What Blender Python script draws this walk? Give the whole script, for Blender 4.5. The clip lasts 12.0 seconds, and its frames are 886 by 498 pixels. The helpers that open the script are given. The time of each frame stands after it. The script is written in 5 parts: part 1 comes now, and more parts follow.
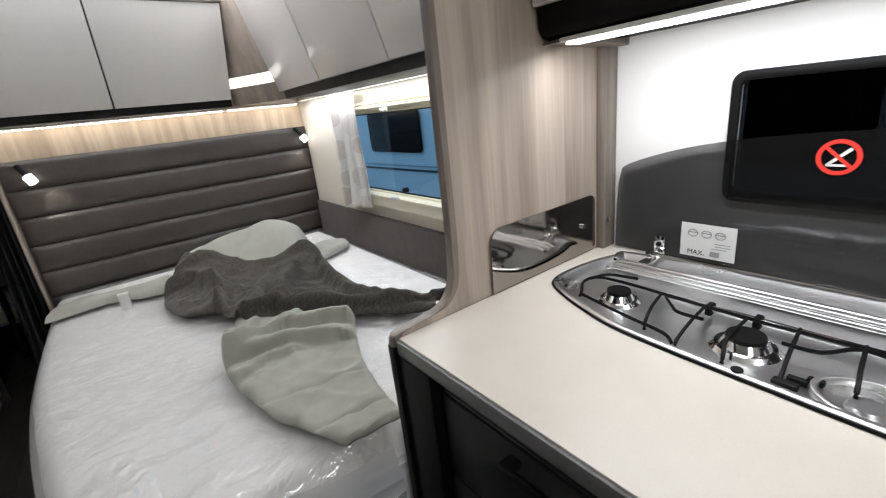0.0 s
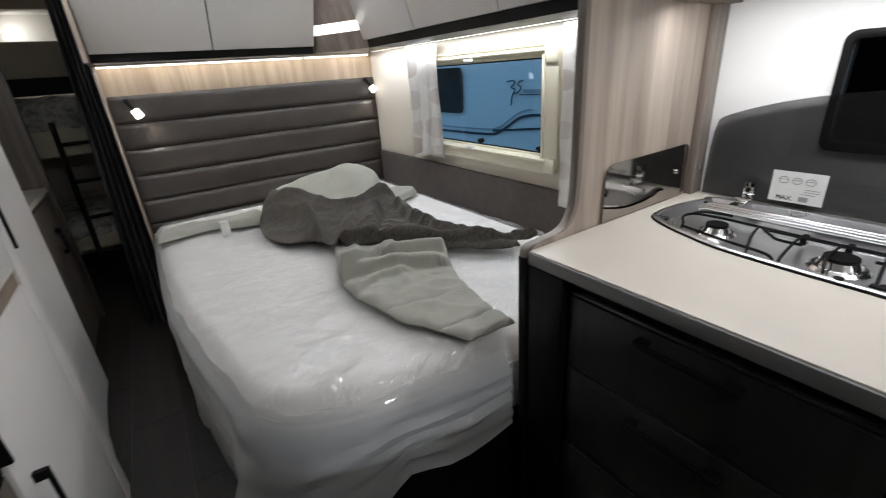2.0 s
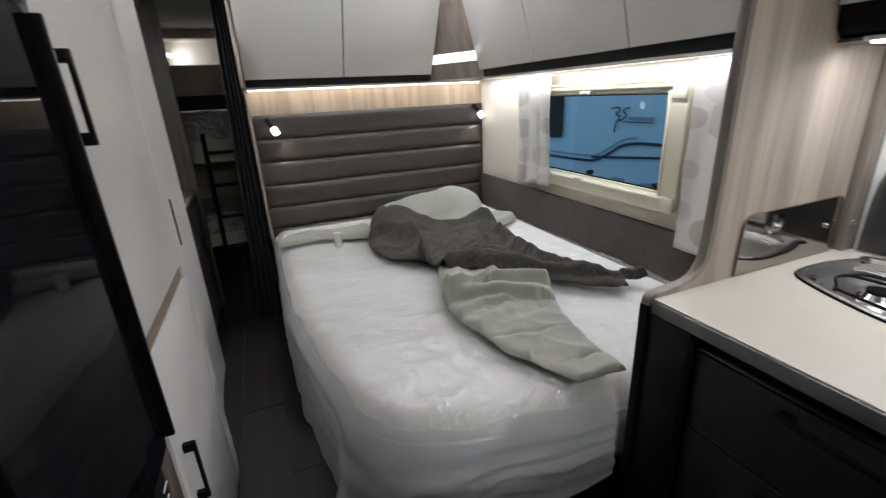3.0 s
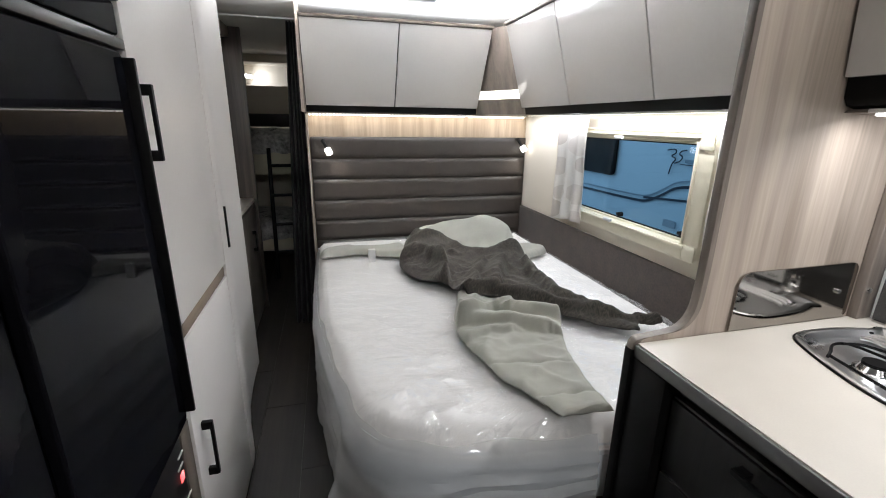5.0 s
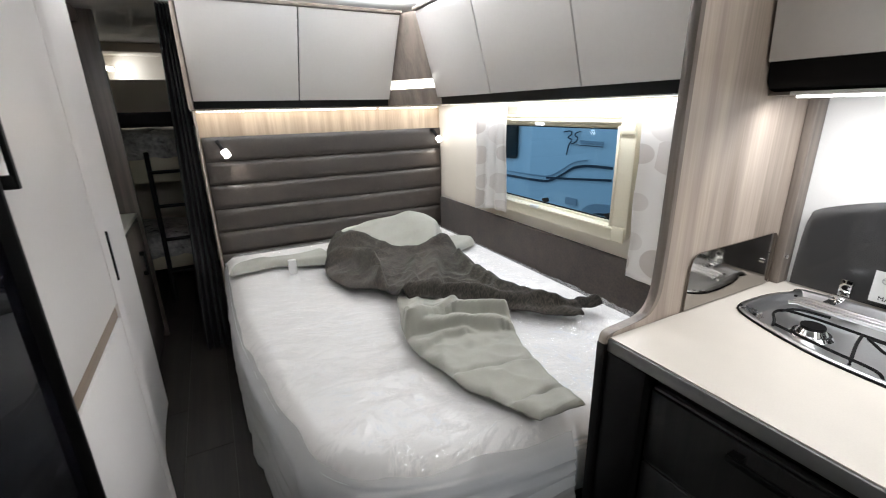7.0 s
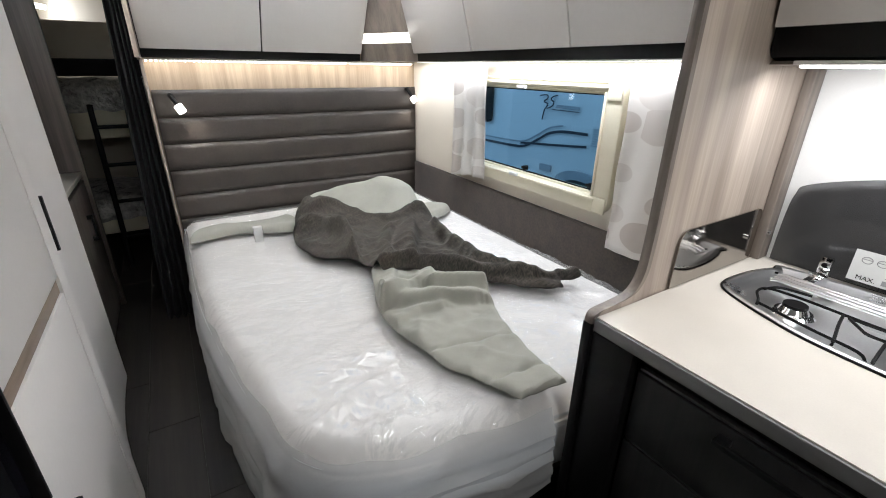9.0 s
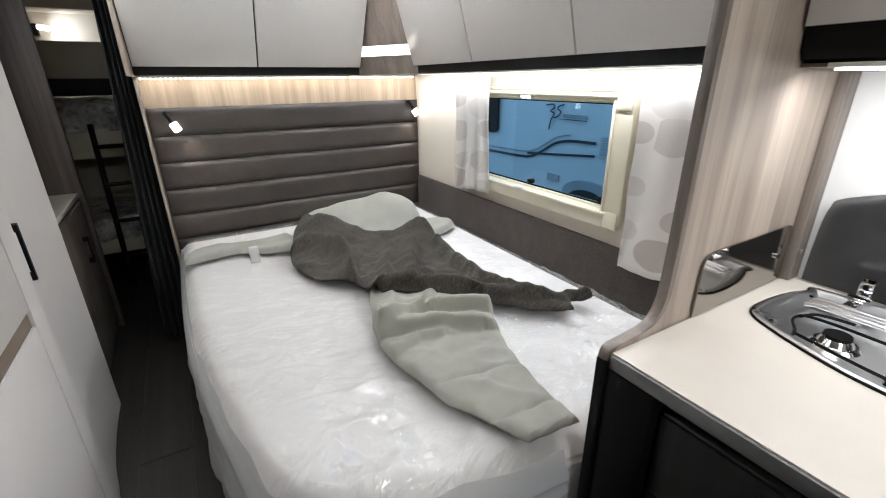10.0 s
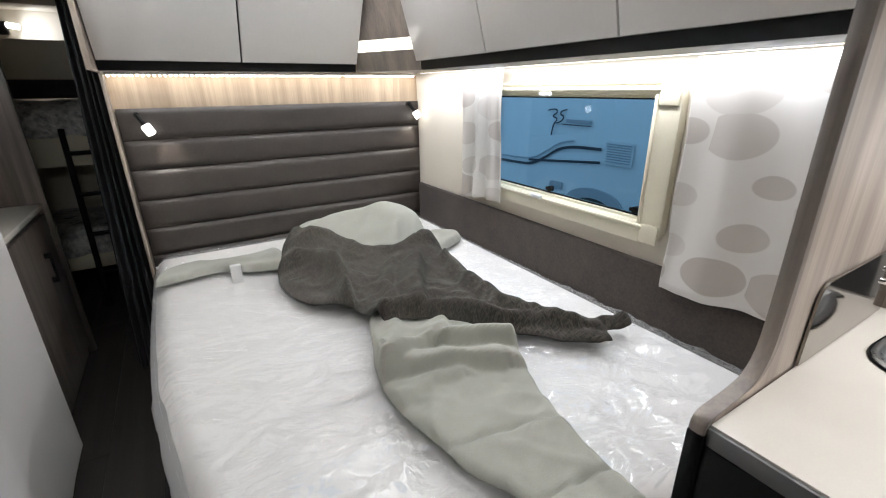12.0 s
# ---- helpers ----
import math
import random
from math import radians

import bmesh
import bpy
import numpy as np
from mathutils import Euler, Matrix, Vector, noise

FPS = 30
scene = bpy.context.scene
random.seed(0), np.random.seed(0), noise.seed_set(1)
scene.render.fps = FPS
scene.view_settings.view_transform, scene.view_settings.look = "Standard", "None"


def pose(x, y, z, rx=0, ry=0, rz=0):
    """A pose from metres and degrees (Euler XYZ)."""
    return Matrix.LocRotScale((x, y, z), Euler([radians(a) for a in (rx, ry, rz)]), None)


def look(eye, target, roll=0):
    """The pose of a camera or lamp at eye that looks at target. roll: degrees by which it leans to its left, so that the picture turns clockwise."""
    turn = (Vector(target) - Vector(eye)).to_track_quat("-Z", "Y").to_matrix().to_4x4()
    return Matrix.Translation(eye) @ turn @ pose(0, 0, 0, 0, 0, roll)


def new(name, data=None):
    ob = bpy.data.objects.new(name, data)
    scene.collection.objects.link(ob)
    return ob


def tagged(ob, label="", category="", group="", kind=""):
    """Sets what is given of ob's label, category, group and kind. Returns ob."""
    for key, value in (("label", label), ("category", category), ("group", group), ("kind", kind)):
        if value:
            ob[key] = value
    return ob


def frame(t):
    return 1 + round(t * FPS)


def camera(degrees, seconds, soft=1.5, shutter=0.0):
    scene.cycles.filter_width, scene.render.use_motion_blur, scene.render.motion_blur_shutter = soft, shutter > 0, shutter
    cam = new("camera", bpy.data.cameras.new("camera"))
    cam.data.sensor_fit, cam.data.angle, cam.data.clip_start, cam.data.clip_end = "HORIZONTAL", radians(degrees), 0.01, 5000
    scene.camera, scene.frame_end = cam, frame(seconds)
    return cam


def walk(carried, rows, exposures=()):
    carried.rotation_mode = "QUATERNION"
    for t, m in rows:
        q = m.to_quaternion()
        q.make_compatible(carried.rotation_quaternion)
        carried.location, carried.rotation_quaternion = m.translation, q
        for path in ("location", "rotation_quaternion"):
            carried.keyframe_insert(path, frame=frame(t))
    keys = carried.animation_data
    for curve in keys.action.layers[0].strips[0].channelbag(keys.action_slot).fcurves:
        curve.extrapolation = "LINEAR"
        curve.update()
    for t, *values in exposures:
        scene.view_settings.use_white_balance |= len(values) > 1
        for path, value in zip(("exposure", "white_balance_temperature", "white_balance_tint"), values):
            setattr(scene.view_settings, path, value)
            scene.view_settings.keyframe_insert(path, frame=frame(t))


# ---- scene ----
cam = camera(91.4, 12.0, soft=1.0, shutter=0.4)
PATH = [
    (0, (-1.021, -2.763, 1.319), (0.082, -1.22, 0.686), -6.5),
    (0.5, (-1.053, -2.757, 1.311), (-0.023, -1.174, 0.651), -5.7),
    (1, (-1.108, -2.776, 1.318), (-0.048, -1.208, 0.673), -4.9),
    (1.5, (-1.215, -2.779, 1.306), (-0.126, -1.264, 0.586), -4.6),
    (2, (-1.327, -2.757, 1.3), (-0.329, -1.204, 0.531), -4.2),
    (2.5, (-1.395, -2.735, 1.321), (-0.543, -1.094, 0.559), -3.4),
    (3, (-1.409, -2.725, 1.346), (-0.714, -0.974, 0.673), -2.8),
    (3.5, (-1.389, -2.749, 1.362), (-0.902, -0.904, 0.763), -1.5),
    (5.5, (-1.326, -2.853, 1.385), (-0.817, -1.002, 0.825), 1.4),
    (6, (-1.338, -2.817, 1.39), (-0.748, -0.994, 0.817), 0.8),
    (6.5, (-1.373, -2.752, 1.386), (-0.631, -0.992, 0.794), 0.6),
    (7, (-1.396, -2.696, 1.396), (-0.518, -1.008, 0.782), -1.3),
    (7.5, (-1.392, -2.645, 1.397), (-0.427, -1.028, 0.724), 1.0),
    (9.5, (-1.365, -2.598, 1.395), (-0.398, -1.028, 0.618), 0.5),
    (10, (-1.306, -2.549, 1.395), (-0.367, -0.941, 0.665), -0.6),
    (10.5, (-1.255, -2.489, 1.387), (-0.415, -0.819, 0.675), -3.0),
    (11, (-1.229, -2.454, 1.387), (-0.366, -0.754, 0.783), -1.4),
    (11.5, (-1.227, -2.406, 1.372), (-0.325, -0.735, 0.743), -1.4),
    (12, (-1.238, -2.33, 1.347), (-0.273, -0.723, 0.65), -0.7),
]
EXPOSURES = [(0, -0.12), (1.0, -0.15), (2.5, -0.35), (3.5, -0.2), (5.5, 0.10), (7.5, 0.18), (12.0, 0.15)]
walk(cam, [(t, look(eye, target, roll)) for t, eye, target, roll in PATH], EXPOSURES)

# ---- world, lights ----
world = bpy.data.worlds.new("hall_light")
scene.world = world
world.use_nodes = True
world.node_tree.nodes["Background"].inputs[0].default_value = (0.80, 0.90, 1.0, 1)
world.node_tree.nodes["Background"].inputs[1].default_value = 1.1


def area_lamp(name, eye, target, sx, sy, watts, color=(1.0, 0.93, 0.84)):
    data = bpy.data.lights.new(name, "AREA")
    data.shape, data.size, data.size_y, data.energy, data.color = "RECTANGLE", sx, sy, watts, color
    ob = new(name, data)
    ob.matrix_world = look(eye, target)
    return ob


WARM = (0.932, 0.975, 1.062)
# strips under and above the overhead cabinets
area_lamp("led_light_headboard", (-0.74, -0.075, 1.4085), (-0.74, -0.10, 0), 1.36, 0.012, 1.6, WARM)
area_lamp("led_light_window", (-0.090, -1.1, 1.4195), (-0.035, -1.1, 0.9), 1.88, 0.010, 7.4, WARM)
area_lamp("led_light_top_front", (-0.93, -0.42, 1.885), (-0.93, -0.60, 3), 0.95, 0.03, 27.0, WARM)
area_lamp("led_light_top_window", (-0.40, -1.2, 1.885), (-0.60, -1.2, 3), 1.6, 0.03, 38.0, WARM)
area_lamp("led_light_kitchen", (-0.223, -2.55, 1.402), (0.06, -2.55, 0), 0.76, 0.03, 6.0, (0.97, 0.99, 1.03))
area_lamp("led_light_top_kitchen", (-0.27, -3.1, 1.885), (-0.45, -3.1, 3), 1.8, 0.03, 22.0, WARM)
area_lamp("led_light_top_wardrobe", (-1.76, -1.5, 1.912), (-1.58, -1.5, 3), 2.2, 0.02, 38.0, WARM)
area_lamp("lamp_bunk", (-1.98, 1.86, 1.765), (-1.70, 1.97, 1.66), 0.05, 0.05, 0.8, WARM)
# added fill, out of view at the ceiling; brightens bed and wardrobe
area_lamp("unseen_fill_light", (-1.15, -3.45, 1.925), (-1.15, -3.2, 0), 0.3, 0.3, 10.0, (0.97, 0.99, 1.03))

# ---- materials ----


def mat(name, color, rough=0.5, metal=0.0, vary=0.08, scale=6.0, fine=90.0, bump=0.05, dist=0.002, coat=0.0, sheen=0.0, spec=0.5, emit=0.0):
    m = bpy.data.materials.new(name)
    m.use_nodes = True
    nt = m.node_tree
    b = nt.nodes["Principled BSDF"]
    tc = nt.nodes.new("ShaderNodeTexCoord")
    n1 = nt.nodes.new("ShaderNodeTexNoise")
    n1.inputs["Scale"].default_value, n1.inputs["Detail"].default_value = scale, 5
    n2 = nt.nodes.new("ShaderNodeTexNoise")
    n2.inputs["Scale"].default_value, n2.inputs["Detail"].default_value = fine, 3
    for n in (n1, n2):
        nt.links.new(tc.outputs["Object"], n.inputs["Vector"])
    add = nt.nodes.new("ShaderNodeMath")
    add.operation = "ADD"
    nt.links.new(n1.outputs["Fac"], add.inputs[0])
    nt.links.new(n2.outputs["Fac"], add.inputs[1])
    ramp = nt.nodes.new("ShaderNodeMapRange")
    ramp.inputs["From Min"].default_value, ramp.inputs["From Max"].default_value = 0.6, 1.4
    ramp.inputs["To Min"].default_value, ramp.inputs["To Max"].default_value = 1 - vary, 1 + vary
    nt.links.new(add.outputs[0], ramp.inputs["Value"])
    mul = nt.nodes.new("ShaderNodeVectorMath")
    mul.operation = "SCALE"
    mul.inputs[0].default_value = color
    nt.links.new(ramp.outputs[0], mul.inputs["Scale"])
    nt.links.new(mul.outputs[0], b.inputs["Base Color"])
    rr = nt.nodes.new("ShaderNodeMapRange")
    rr.inputs["To Min"].default_value, rr.inputs["To Max"].default_value = max(rough - 0.06, 0.02), min(rough + 0.08, 1)
    nt.links.new(n1.outputs["Fac"], rr.inputs["Value"])
    nt.links.new(rr.outputs[0], b.inputs["Roughness"])
    b.inputs["Metallic"].default_value = metal
    b.inputs["Coat Weight"].default_value = coat
    b.inputs["Coat Roughness"].default_value = 0.08
    b.inputs["Sheen Weight"].default_value = sheen
    b.inputs["Specular IOR Level"].default_value = spec
    if rough < 0.05:
        nt.links.remove(b.inputs["Roughness"].links[0])
        b.inputs["Roughness"].default_value = rough
    if emit:
        b.inputs["Emission Color"].default_value = (*color, 1)
        b.inputs["Emission Strength"].default_value = emit
    if bump:
        bp = nt.nodes.new("ShaderNodeBump")
        bp.inputs["Strength"].default_value, bp.inputs["Distance"].default_value = bump, dist
        nt.links.new(n2.outputs["Fac"], bp.inputs["Height"])
        nt.links.new(bp.outputs[0], b.inputs["Normal"])
    return m


def wood(name, dark, light, along="Z", rough=0.45, width=22.0, contrast=1.0, coat=0.0, spec=0.5):
    """Streaked wood decor whose grain runs along one axis."""
    m = bpy.data.materials.new(name)
    m.use_nodes = True
    nt = m.node_tree
    b = nt.nodes["Principled BSDF"]
    b.inputs["Specular IOR Level"].default_value = spec
    tc = nt.nodes.new("ShaderNodeTexCoord")
    mp = nt.nodes.new("ShaderNodeMapping")
    s = [1.0, 1.0, 1.0]
    s["XYZ".index(along)] = 0.035
    mp.inputs["Scale"].default_value = s
    nt.links.new(tc.outputs["Object"], mp.inputs["Vector"])
    n1 = nt.nodes.new("ShaderNodeTexNoise")
    n1.inputs["Scale"].default_value, n1.inputs["Detail"].default_value, n1.inputs["Distortion"].default_value = width, 6, 0.6
    n2 = nt.nodes.new("ShaderNodeTexNoise")
    n2.inputs["Scale"].default_value, n2.inputs["Detail"].default_value = width * 9, 4
    for n in (n1, n2):
        nt.links.new(mp.outputs[0], n.inputs["Vector"])
    mix = nt.nodes.new("ShaderNodeMath")
    mix.operation = "MULTIPLY_ADD"
    mix.inputs[1].default_value = 0.35
    nt.links.new(n2.outputs["Fac"], mix.inputs[0])
    nt.links.new(n1.outputs["Fac"], mix.inputs[2])
    info = nt.nodes.new("ShaderNodeObjectInfo")
    rnd = nt.nodes.new("ShaderNodeMath")
    rnd.operation = "MULTIPLY_ADD"
    rnd.inputs[1].default_value = 0.12
    nt.links.new(info.outputs["Random"], rnd.inputs[0])
    nt.links.new(mix.outputs[0], rnd.inputs[2])
    ramp = nt.nodes.new("ShaderNodeValToRGB")
    ramp.color_ramp.elements[0].position, ramp.color_ramp.elements[1].position = 0.72 - 0.17 * contrast, 0.72 + 0.20 * contrast
    ramp.color_ramp.elements[0].color, ramp.color_ramp.elements[1].color = (*dark, 1), (*light, 1)
    nt.links.new(rnd.outputs[0], ramp.inputs[0])
    nt.links.new(ramp.outputs[0], b.inputs["Base Color"])
    b.inputs["Roughness"].default_value = rough
    b.inputs["Coat Weight"].default_value = coat
    bp = nt.nodes.new("ShaderNodeBump")
    bp.inputs["Strength"].default_value, bp.inputs["Distance"].default_value = 0.12, 0.001
    nt.links.new(n2.outputs["Fac"], bp.inputs["Height"])
    nt.links.new(bp.outputs[0], b.inputs["Normal"])
    return m


def tinted(name, tint, gloss=0.03, rough=0.02, crinkle=0.0, milk=0.0, slant=0.85):
    """Thin glass or film: what lies behind is seen through the tint, with a clear reflection over it that grows at a slant."""
    m = bpy.data.materials.new(name)
    m.use_nodes = True
    nt = m.node_tree
    out = nt.nodes["Material Output"]
    nt.nodes.remove(nt.nodes["Principled BSDF"])
    tr = nt.nodes.new("ShaderNodeBsdfTransparent")
    tr.inputs[0].default_value = (*tint, 1)
    df = nt.nodes.new("ShaderNodeBsdfDiffuse")
    df.inputs[0].default_value = (0.86, 0.86, 0.85, 1)
    body = nt.nodes.new("ShaderNodeMixShader")
    body.inputs[0].default_value = milk
    nt.links.new(tr.outputs[0], body.inputs[1])
    nt.links.new(df.outputs[0], body.inputs[2])
    gl = nt.nodes.new("ShaderNodeBsdfGlossy")
    gl.inputs["Roughness"].default_value = rough
    lw = nt.nodes.new("ShaderNodeLayerWeight")
    lw.inputs[0].default_value = 0.5
    pw = nt.nodes.new("ShaderNodeMath")
    pw.operation = "POWER"
    pw.inputs[1].default_value = 4.5
    nt.links.new(lw.outputs["Facing"], pw.inputs[0])
    ad = nt.nodes.new("ShaderNodeMath")
    ad.operation = "MULTIPLY_ADD"
    ad.inputs[1].default_value, ad.inputs[2].default_value = slant, gloss
    nt.links.new(pw.outputs[0], ad.inputs[0])
    mx = nt.nodes.new("ShaderNodeMixShader")
    nt.links.new(ad.outputs[0], mx.inputs[0])
    nt.links.new(body.outputs[0], mx.inputs[1])
    nt.links.new(gl.outputs[0], mx.inputs[2])
    nt.links.new(mx.outputs[0], out.inputs[0])
    if crinkle:
        tc = nt.nodes.new("ShaderNodeTexCoord")
        n1 = nt.nodes.new("ShaderNodeTexNoise")
        n1.inputs["Scale"].default_value, n1.inputs["Detail"].default_value, n1.inputs["Distortion"].default_value = 8.5, 3, 1.1
        drag = nt.nodes.new("ShaderNodeMapping")
        drag.inputs["Rotation"].default_value, drag.inputs["Scale"].default_value = (0, 0, 0.9), (0.8, 1.4, 1.0)
        nt.links.new(tc.outputs["Object"], drag.inputs["Vector"])
        nt.links.new(drag.outputs[0], n1.inputs["Vector"])
        bp = nt.nodes.new("ShaderNodeBump")
        bp.inputs["Strength"].default_value, bp.inputs["Distance"].default_value = crinkle, 0.05
        n2 = nt.nodes.new("ShaderNodeTexNoise")
        n2.inputs["Scale"].default_value, n2.inputs["Detail"].default_value = 2.6, 2
        nt.links.new(tc.outputs["Object"], n2.inputs["Vector"])
        spots = nt.nodes.new("ShaderNodeMapRange")
        spots.interpolation_type = "SMOOTHSTEP"
        spots.inputs["From Min"].default_value, spots.inputs["From Max"].default_value = 0.36, 0.58
        spots.inputs["To Min"].default_value, spots.inputs["To Max"].default_value = 0.30, 1.0
        nt.links.new(n2.outputs["Fac"], spots.inputs["Value"])
        amount = nt.nodes.new("ShaderNodeMath")
        amount.operation = "MULTIPLY"
        amount.inputs[1].default_value = crinkle
        nt.links.new(spots.outputs[0], amount.inputs[0])
        nt.links.new(amount.outputs[0], bp.inputs["Strength"])
        nt.links.new(n1.outputs["Fac"], bp.inputs["Height"])
        nt.links.new(bp.outputs[0], gl.inputs["Normal"])
    return m


def dotted(name, cloth, dot):
    """Sheer curtain cloth printed with grey pebble spots."""
    m = mat(name, cloth, 0.85, vary=0.04, scale=8, fine=500, bump=0.15, dist=0.0005)
    nt = m.node_tree
    b = nt.nodes["Principled BSDF"]
    tc = nt.nodes.new("ShaderNodeTexCoord")
    mp = nt.nodes.new("ShaderNodeMapping")
    nt.links.new(tc.outputs["UV"], mp.inputs["Vector"])
    mp.inputs["Scale"].default_value = (4.8, 7.4, 0.0)
    vo = nt.nodes.new("ShaderNodeTexVoronoi")
    vo.voronoi_dimensions = "2D"
    vo.inputs["Scale"].default_value, vo.inputs["Randomness"].default_value = 1.0, 0.62
    nt.links.new(mp.outputs[0], vo.inputs["Vector"])
    sep = nt.nodes.new("ShaderNodeSeparateColor")
    nt.links.new(vo.outputs["Color"], sep.inputs[0])
    size = nt.nodes.new("ShaderNodeMapRange")
    size.inputs["To Min"].default_value, size.inputs["To Max"].default_value = 0.22, 0.48
    nt.links.new(sep.outputs[0], size.inputs["Value"])
    sub = nt.nodes.new("ShaderNodeMath")
    sub.operation = "SUBTRACT"
    nt.links.new(size.outputs[0], sub.inputs[0])
    nt.links.new(vo.outputs["Distance"], sub.inputs[1])
    edge = nt.nodes.new("ShaderNodeMapRange")
    edge.inputs["From Min"].default_value, edge.inputs["From Max"].default_value = 0.0, 0.02
    nt.links.new(sub.outputs[0], edge.inputs["Value"])
    tone = nt.nodes.new("ShaderNodeMapRange")
    tone.inputs["To Min"].default_value, tone.inputs["To Max"].default_value = 0.35, 1.0
    nt.links.new(sep.outputs[1], tone.inputs["Value"])
    amount = nt.nodes.new("ShaderNodeMath")
    amount.operation = "MULTIPLY"
    nt.links.new(edge.outputs[0], amount.inputs[0])
    nt.links.new(tone.outputs[0], amount.inputs[1])
    mx = nt.nodes.new("ShaderNodeMix")
    mx.data_type = "RGBA"
    mx.inputs[6].default_value, mx.inputs[7].default_value = (*cloth, 1), (*dot, 1)
    nt.links.new(amount.outputs[0], mx.inputs[0])
    nt.links.new(mx.outputs[2], b.inputs["Base Color"])
    tl = nt.nodes.new("ShaderNodeBsdfTranslucent")
    nt.links.new(mx.outputs[2], tl.inputs[0])
    ms = nt.nodes.new("ShaderNodeMixShader")
    ms.inputs[0].default_value = 0.3
    nt.links.new(b.outputs[0], ms.inputs[1])
    nt.links.new(tl.outputs[0], ms.inputs[2])
    nt.links.new(ms.outputs[0], nt.nodes["Material Output"].inputs[0])
    return m


def woven(name, color, light):
    """Loose melange weave: dark and light threads crossing at right angles."""
    m = mat(name, color, 0.95, vary=0.3, scale=14, fine=180, bump=0.0)
    nt = m.node_tree
    b = nt.nodes["Principled BSDF"]
    tc = nt.nodes.new("ShaderNodeTexCoord")
    tones = []
    for turn, scale in ((0.35, (34.0, 300.0, 60.0)), (0.35, (260.0, 40.0, 60.0))):
        mp = nt.nodes.new("ShaderNodeMapping")
        mp.inputs["Rotation"].default_value, mp.inputs["Scale"].default_value = (0, 0, turn), scale
        nt.links.new(tc.outputs["Object"], mp.inputs["Vector"])
        n = nt.nodes.new("ShaderNodeTexNoise")
        n.inputs["Scale"].default_value, n.inputs["Detail"].default_value = 1.0, 2
        nt.links.new(mp.outputs[0], n.inputs["Vector"])
        tones.append(n.outputs["Fac"])
    peak = nt.nodes.new("ShaderNodeMath")
    peak.operation = "MAXIMUM"
    nt.links.new(tones[0], peak.inputs[0])
    nt.links.new(tones[1], peak.inputs[1])
    rng = nt.nodes.new("ShaderNodeMapRange")
    rng.inputs["From Min"].default_value, rng.inputs["From Max"].default_value = 0.46, 0.74
    nt.links.new(peak.outputs[0], rng.inputs["Value"])
    base = b.inputs["Base Color"].links[0].from_socket
    mx = nt.nodes.new("ShaderNodeMix")
    mx.data_type = "RGBA"
    mx.inputs[7].default_value = (*light, 1)
    nt.links.new(rng.outputs[0], mx.inputs[0])
    nt.links.new(base, mx.inputs[6])
    nt.links.new(mx.outputs[2], b.inputs["Base Color"])
    bp = nt.nodes.new("ShaderNodeBump")
    bp.inputs["Strength"].default_value, bp.inputs["Distance"].default_value = 0.6, 0.002
    nt.links.new(peak.outputs[0], bp.inputs["Height"])
    nt.links.new(bp.outputs[0], b.inputs["Normal"])
    return m


def glow(name, color, strength):
    m = bpy.data.materials.new(name)
    m.use_nodes = True
    b = m.node_tree.nodes["Principled BSDF"]
    b.inputs["Base Color"].default_value = (0.9, 0.9, 0.9, 1)
    b.inputs["Emission Color"].default_value, b.inputs["Emission Strength"].default_value = (*color, 1), strength
    return m


OAK = wood("greige_oak", (0.235, 0.189, 0.155), (0.43, 0.36, 0.30), "Z", width=15)
# warmer, lighter oak: the LED strip's glow is put into the colour
OAK_LED_LIT = wood("oak_band_led_lit", (0.34, 0.25, 0.17), (0.52, 0.40, 0.28), "Z", width=30)
OAK_DARK = wood("dark_oak", (0.050, 0.039, 0.032), (0.112, 0.089, 0.074), "Z")
OAK_TRIM = wood("oak_trim", (0.115, 0.094, 0.079), (0.22, 0.183, 0.154), "Z")
OAK_GRIP = wood("brown_oak", (0.10, 0.070, 0.048), (0.20, 0.145, 0.105), "Y")
PLANK = wood("dark_plank", (0.0085, 0.0064, 0.0052), (0.022, 0.017, 0.0138), "Y", rough=0.55, width=16, spec=0.35)
LAMINATE = mat("light_grey_gloss_laminate", (0.70, 0.675, 0.645), 0.22, vary=0.02, scale=2, bump=0.02, dist=0.0005, coat=0.3)
WARDROBE_WHITE = mat("wardrobe_white", (0.79, 0.76, 0.735), 0.32, vary=0.02, scale=2, bump=0.02, dist=0.0005)
WALL_CREAM = mat("cream_wall", (0.72, 0.66, 0.56), 0.6, vary=0.03, fine=220, bump=0.08, dist=0.0006)
WALL_WHITE = mat("white_wall", (0.80, 0.79, 0.77), 0.5, vary=0.02, fine=220, bump=0.06, dist=0.0006)
CEILING = mat("ceiling_white", (0.78, 0.76, 0.72), 0.7, vary=0.03, fine=260, bump=0.1, dist=0.0006)
CREAM_PLASTIC = mat("cream_plastic", (0.72, 0.67, 0.52), 0.4, vary=0.03, bump=0.03, dist=0.0005)
LEATHER = mat("dark_taupe_leatherette", (0.0280, 0.0207, 0.0162), 0.50, vary=0.42, scale=11, fine=160, bump=0.25, dist=0.0012, sheen=0.04)
SUEDE = mat("taupe_suede", (0.033, 0.0232, 0.0180), 0.85, vary=0.6, scale=14, fine=120, bump=0.3, dist=0.001, sheen=0.07)
BLACK = mat("matt_black", (0.0035, 0.0033, 0.0033), 0.5, vary=0.1, bump=0.03, spec=0.15)
BLACK_GLOSS = mat("black_gloss", (0.004, 0.004, 0.005), 0.03, vary=0.05, bump=0.0, spec=0.05)
BLACK_GLOSS.node_tree.nodes["Principled BSDF"].inputs["IOR"].default_value = 1.33
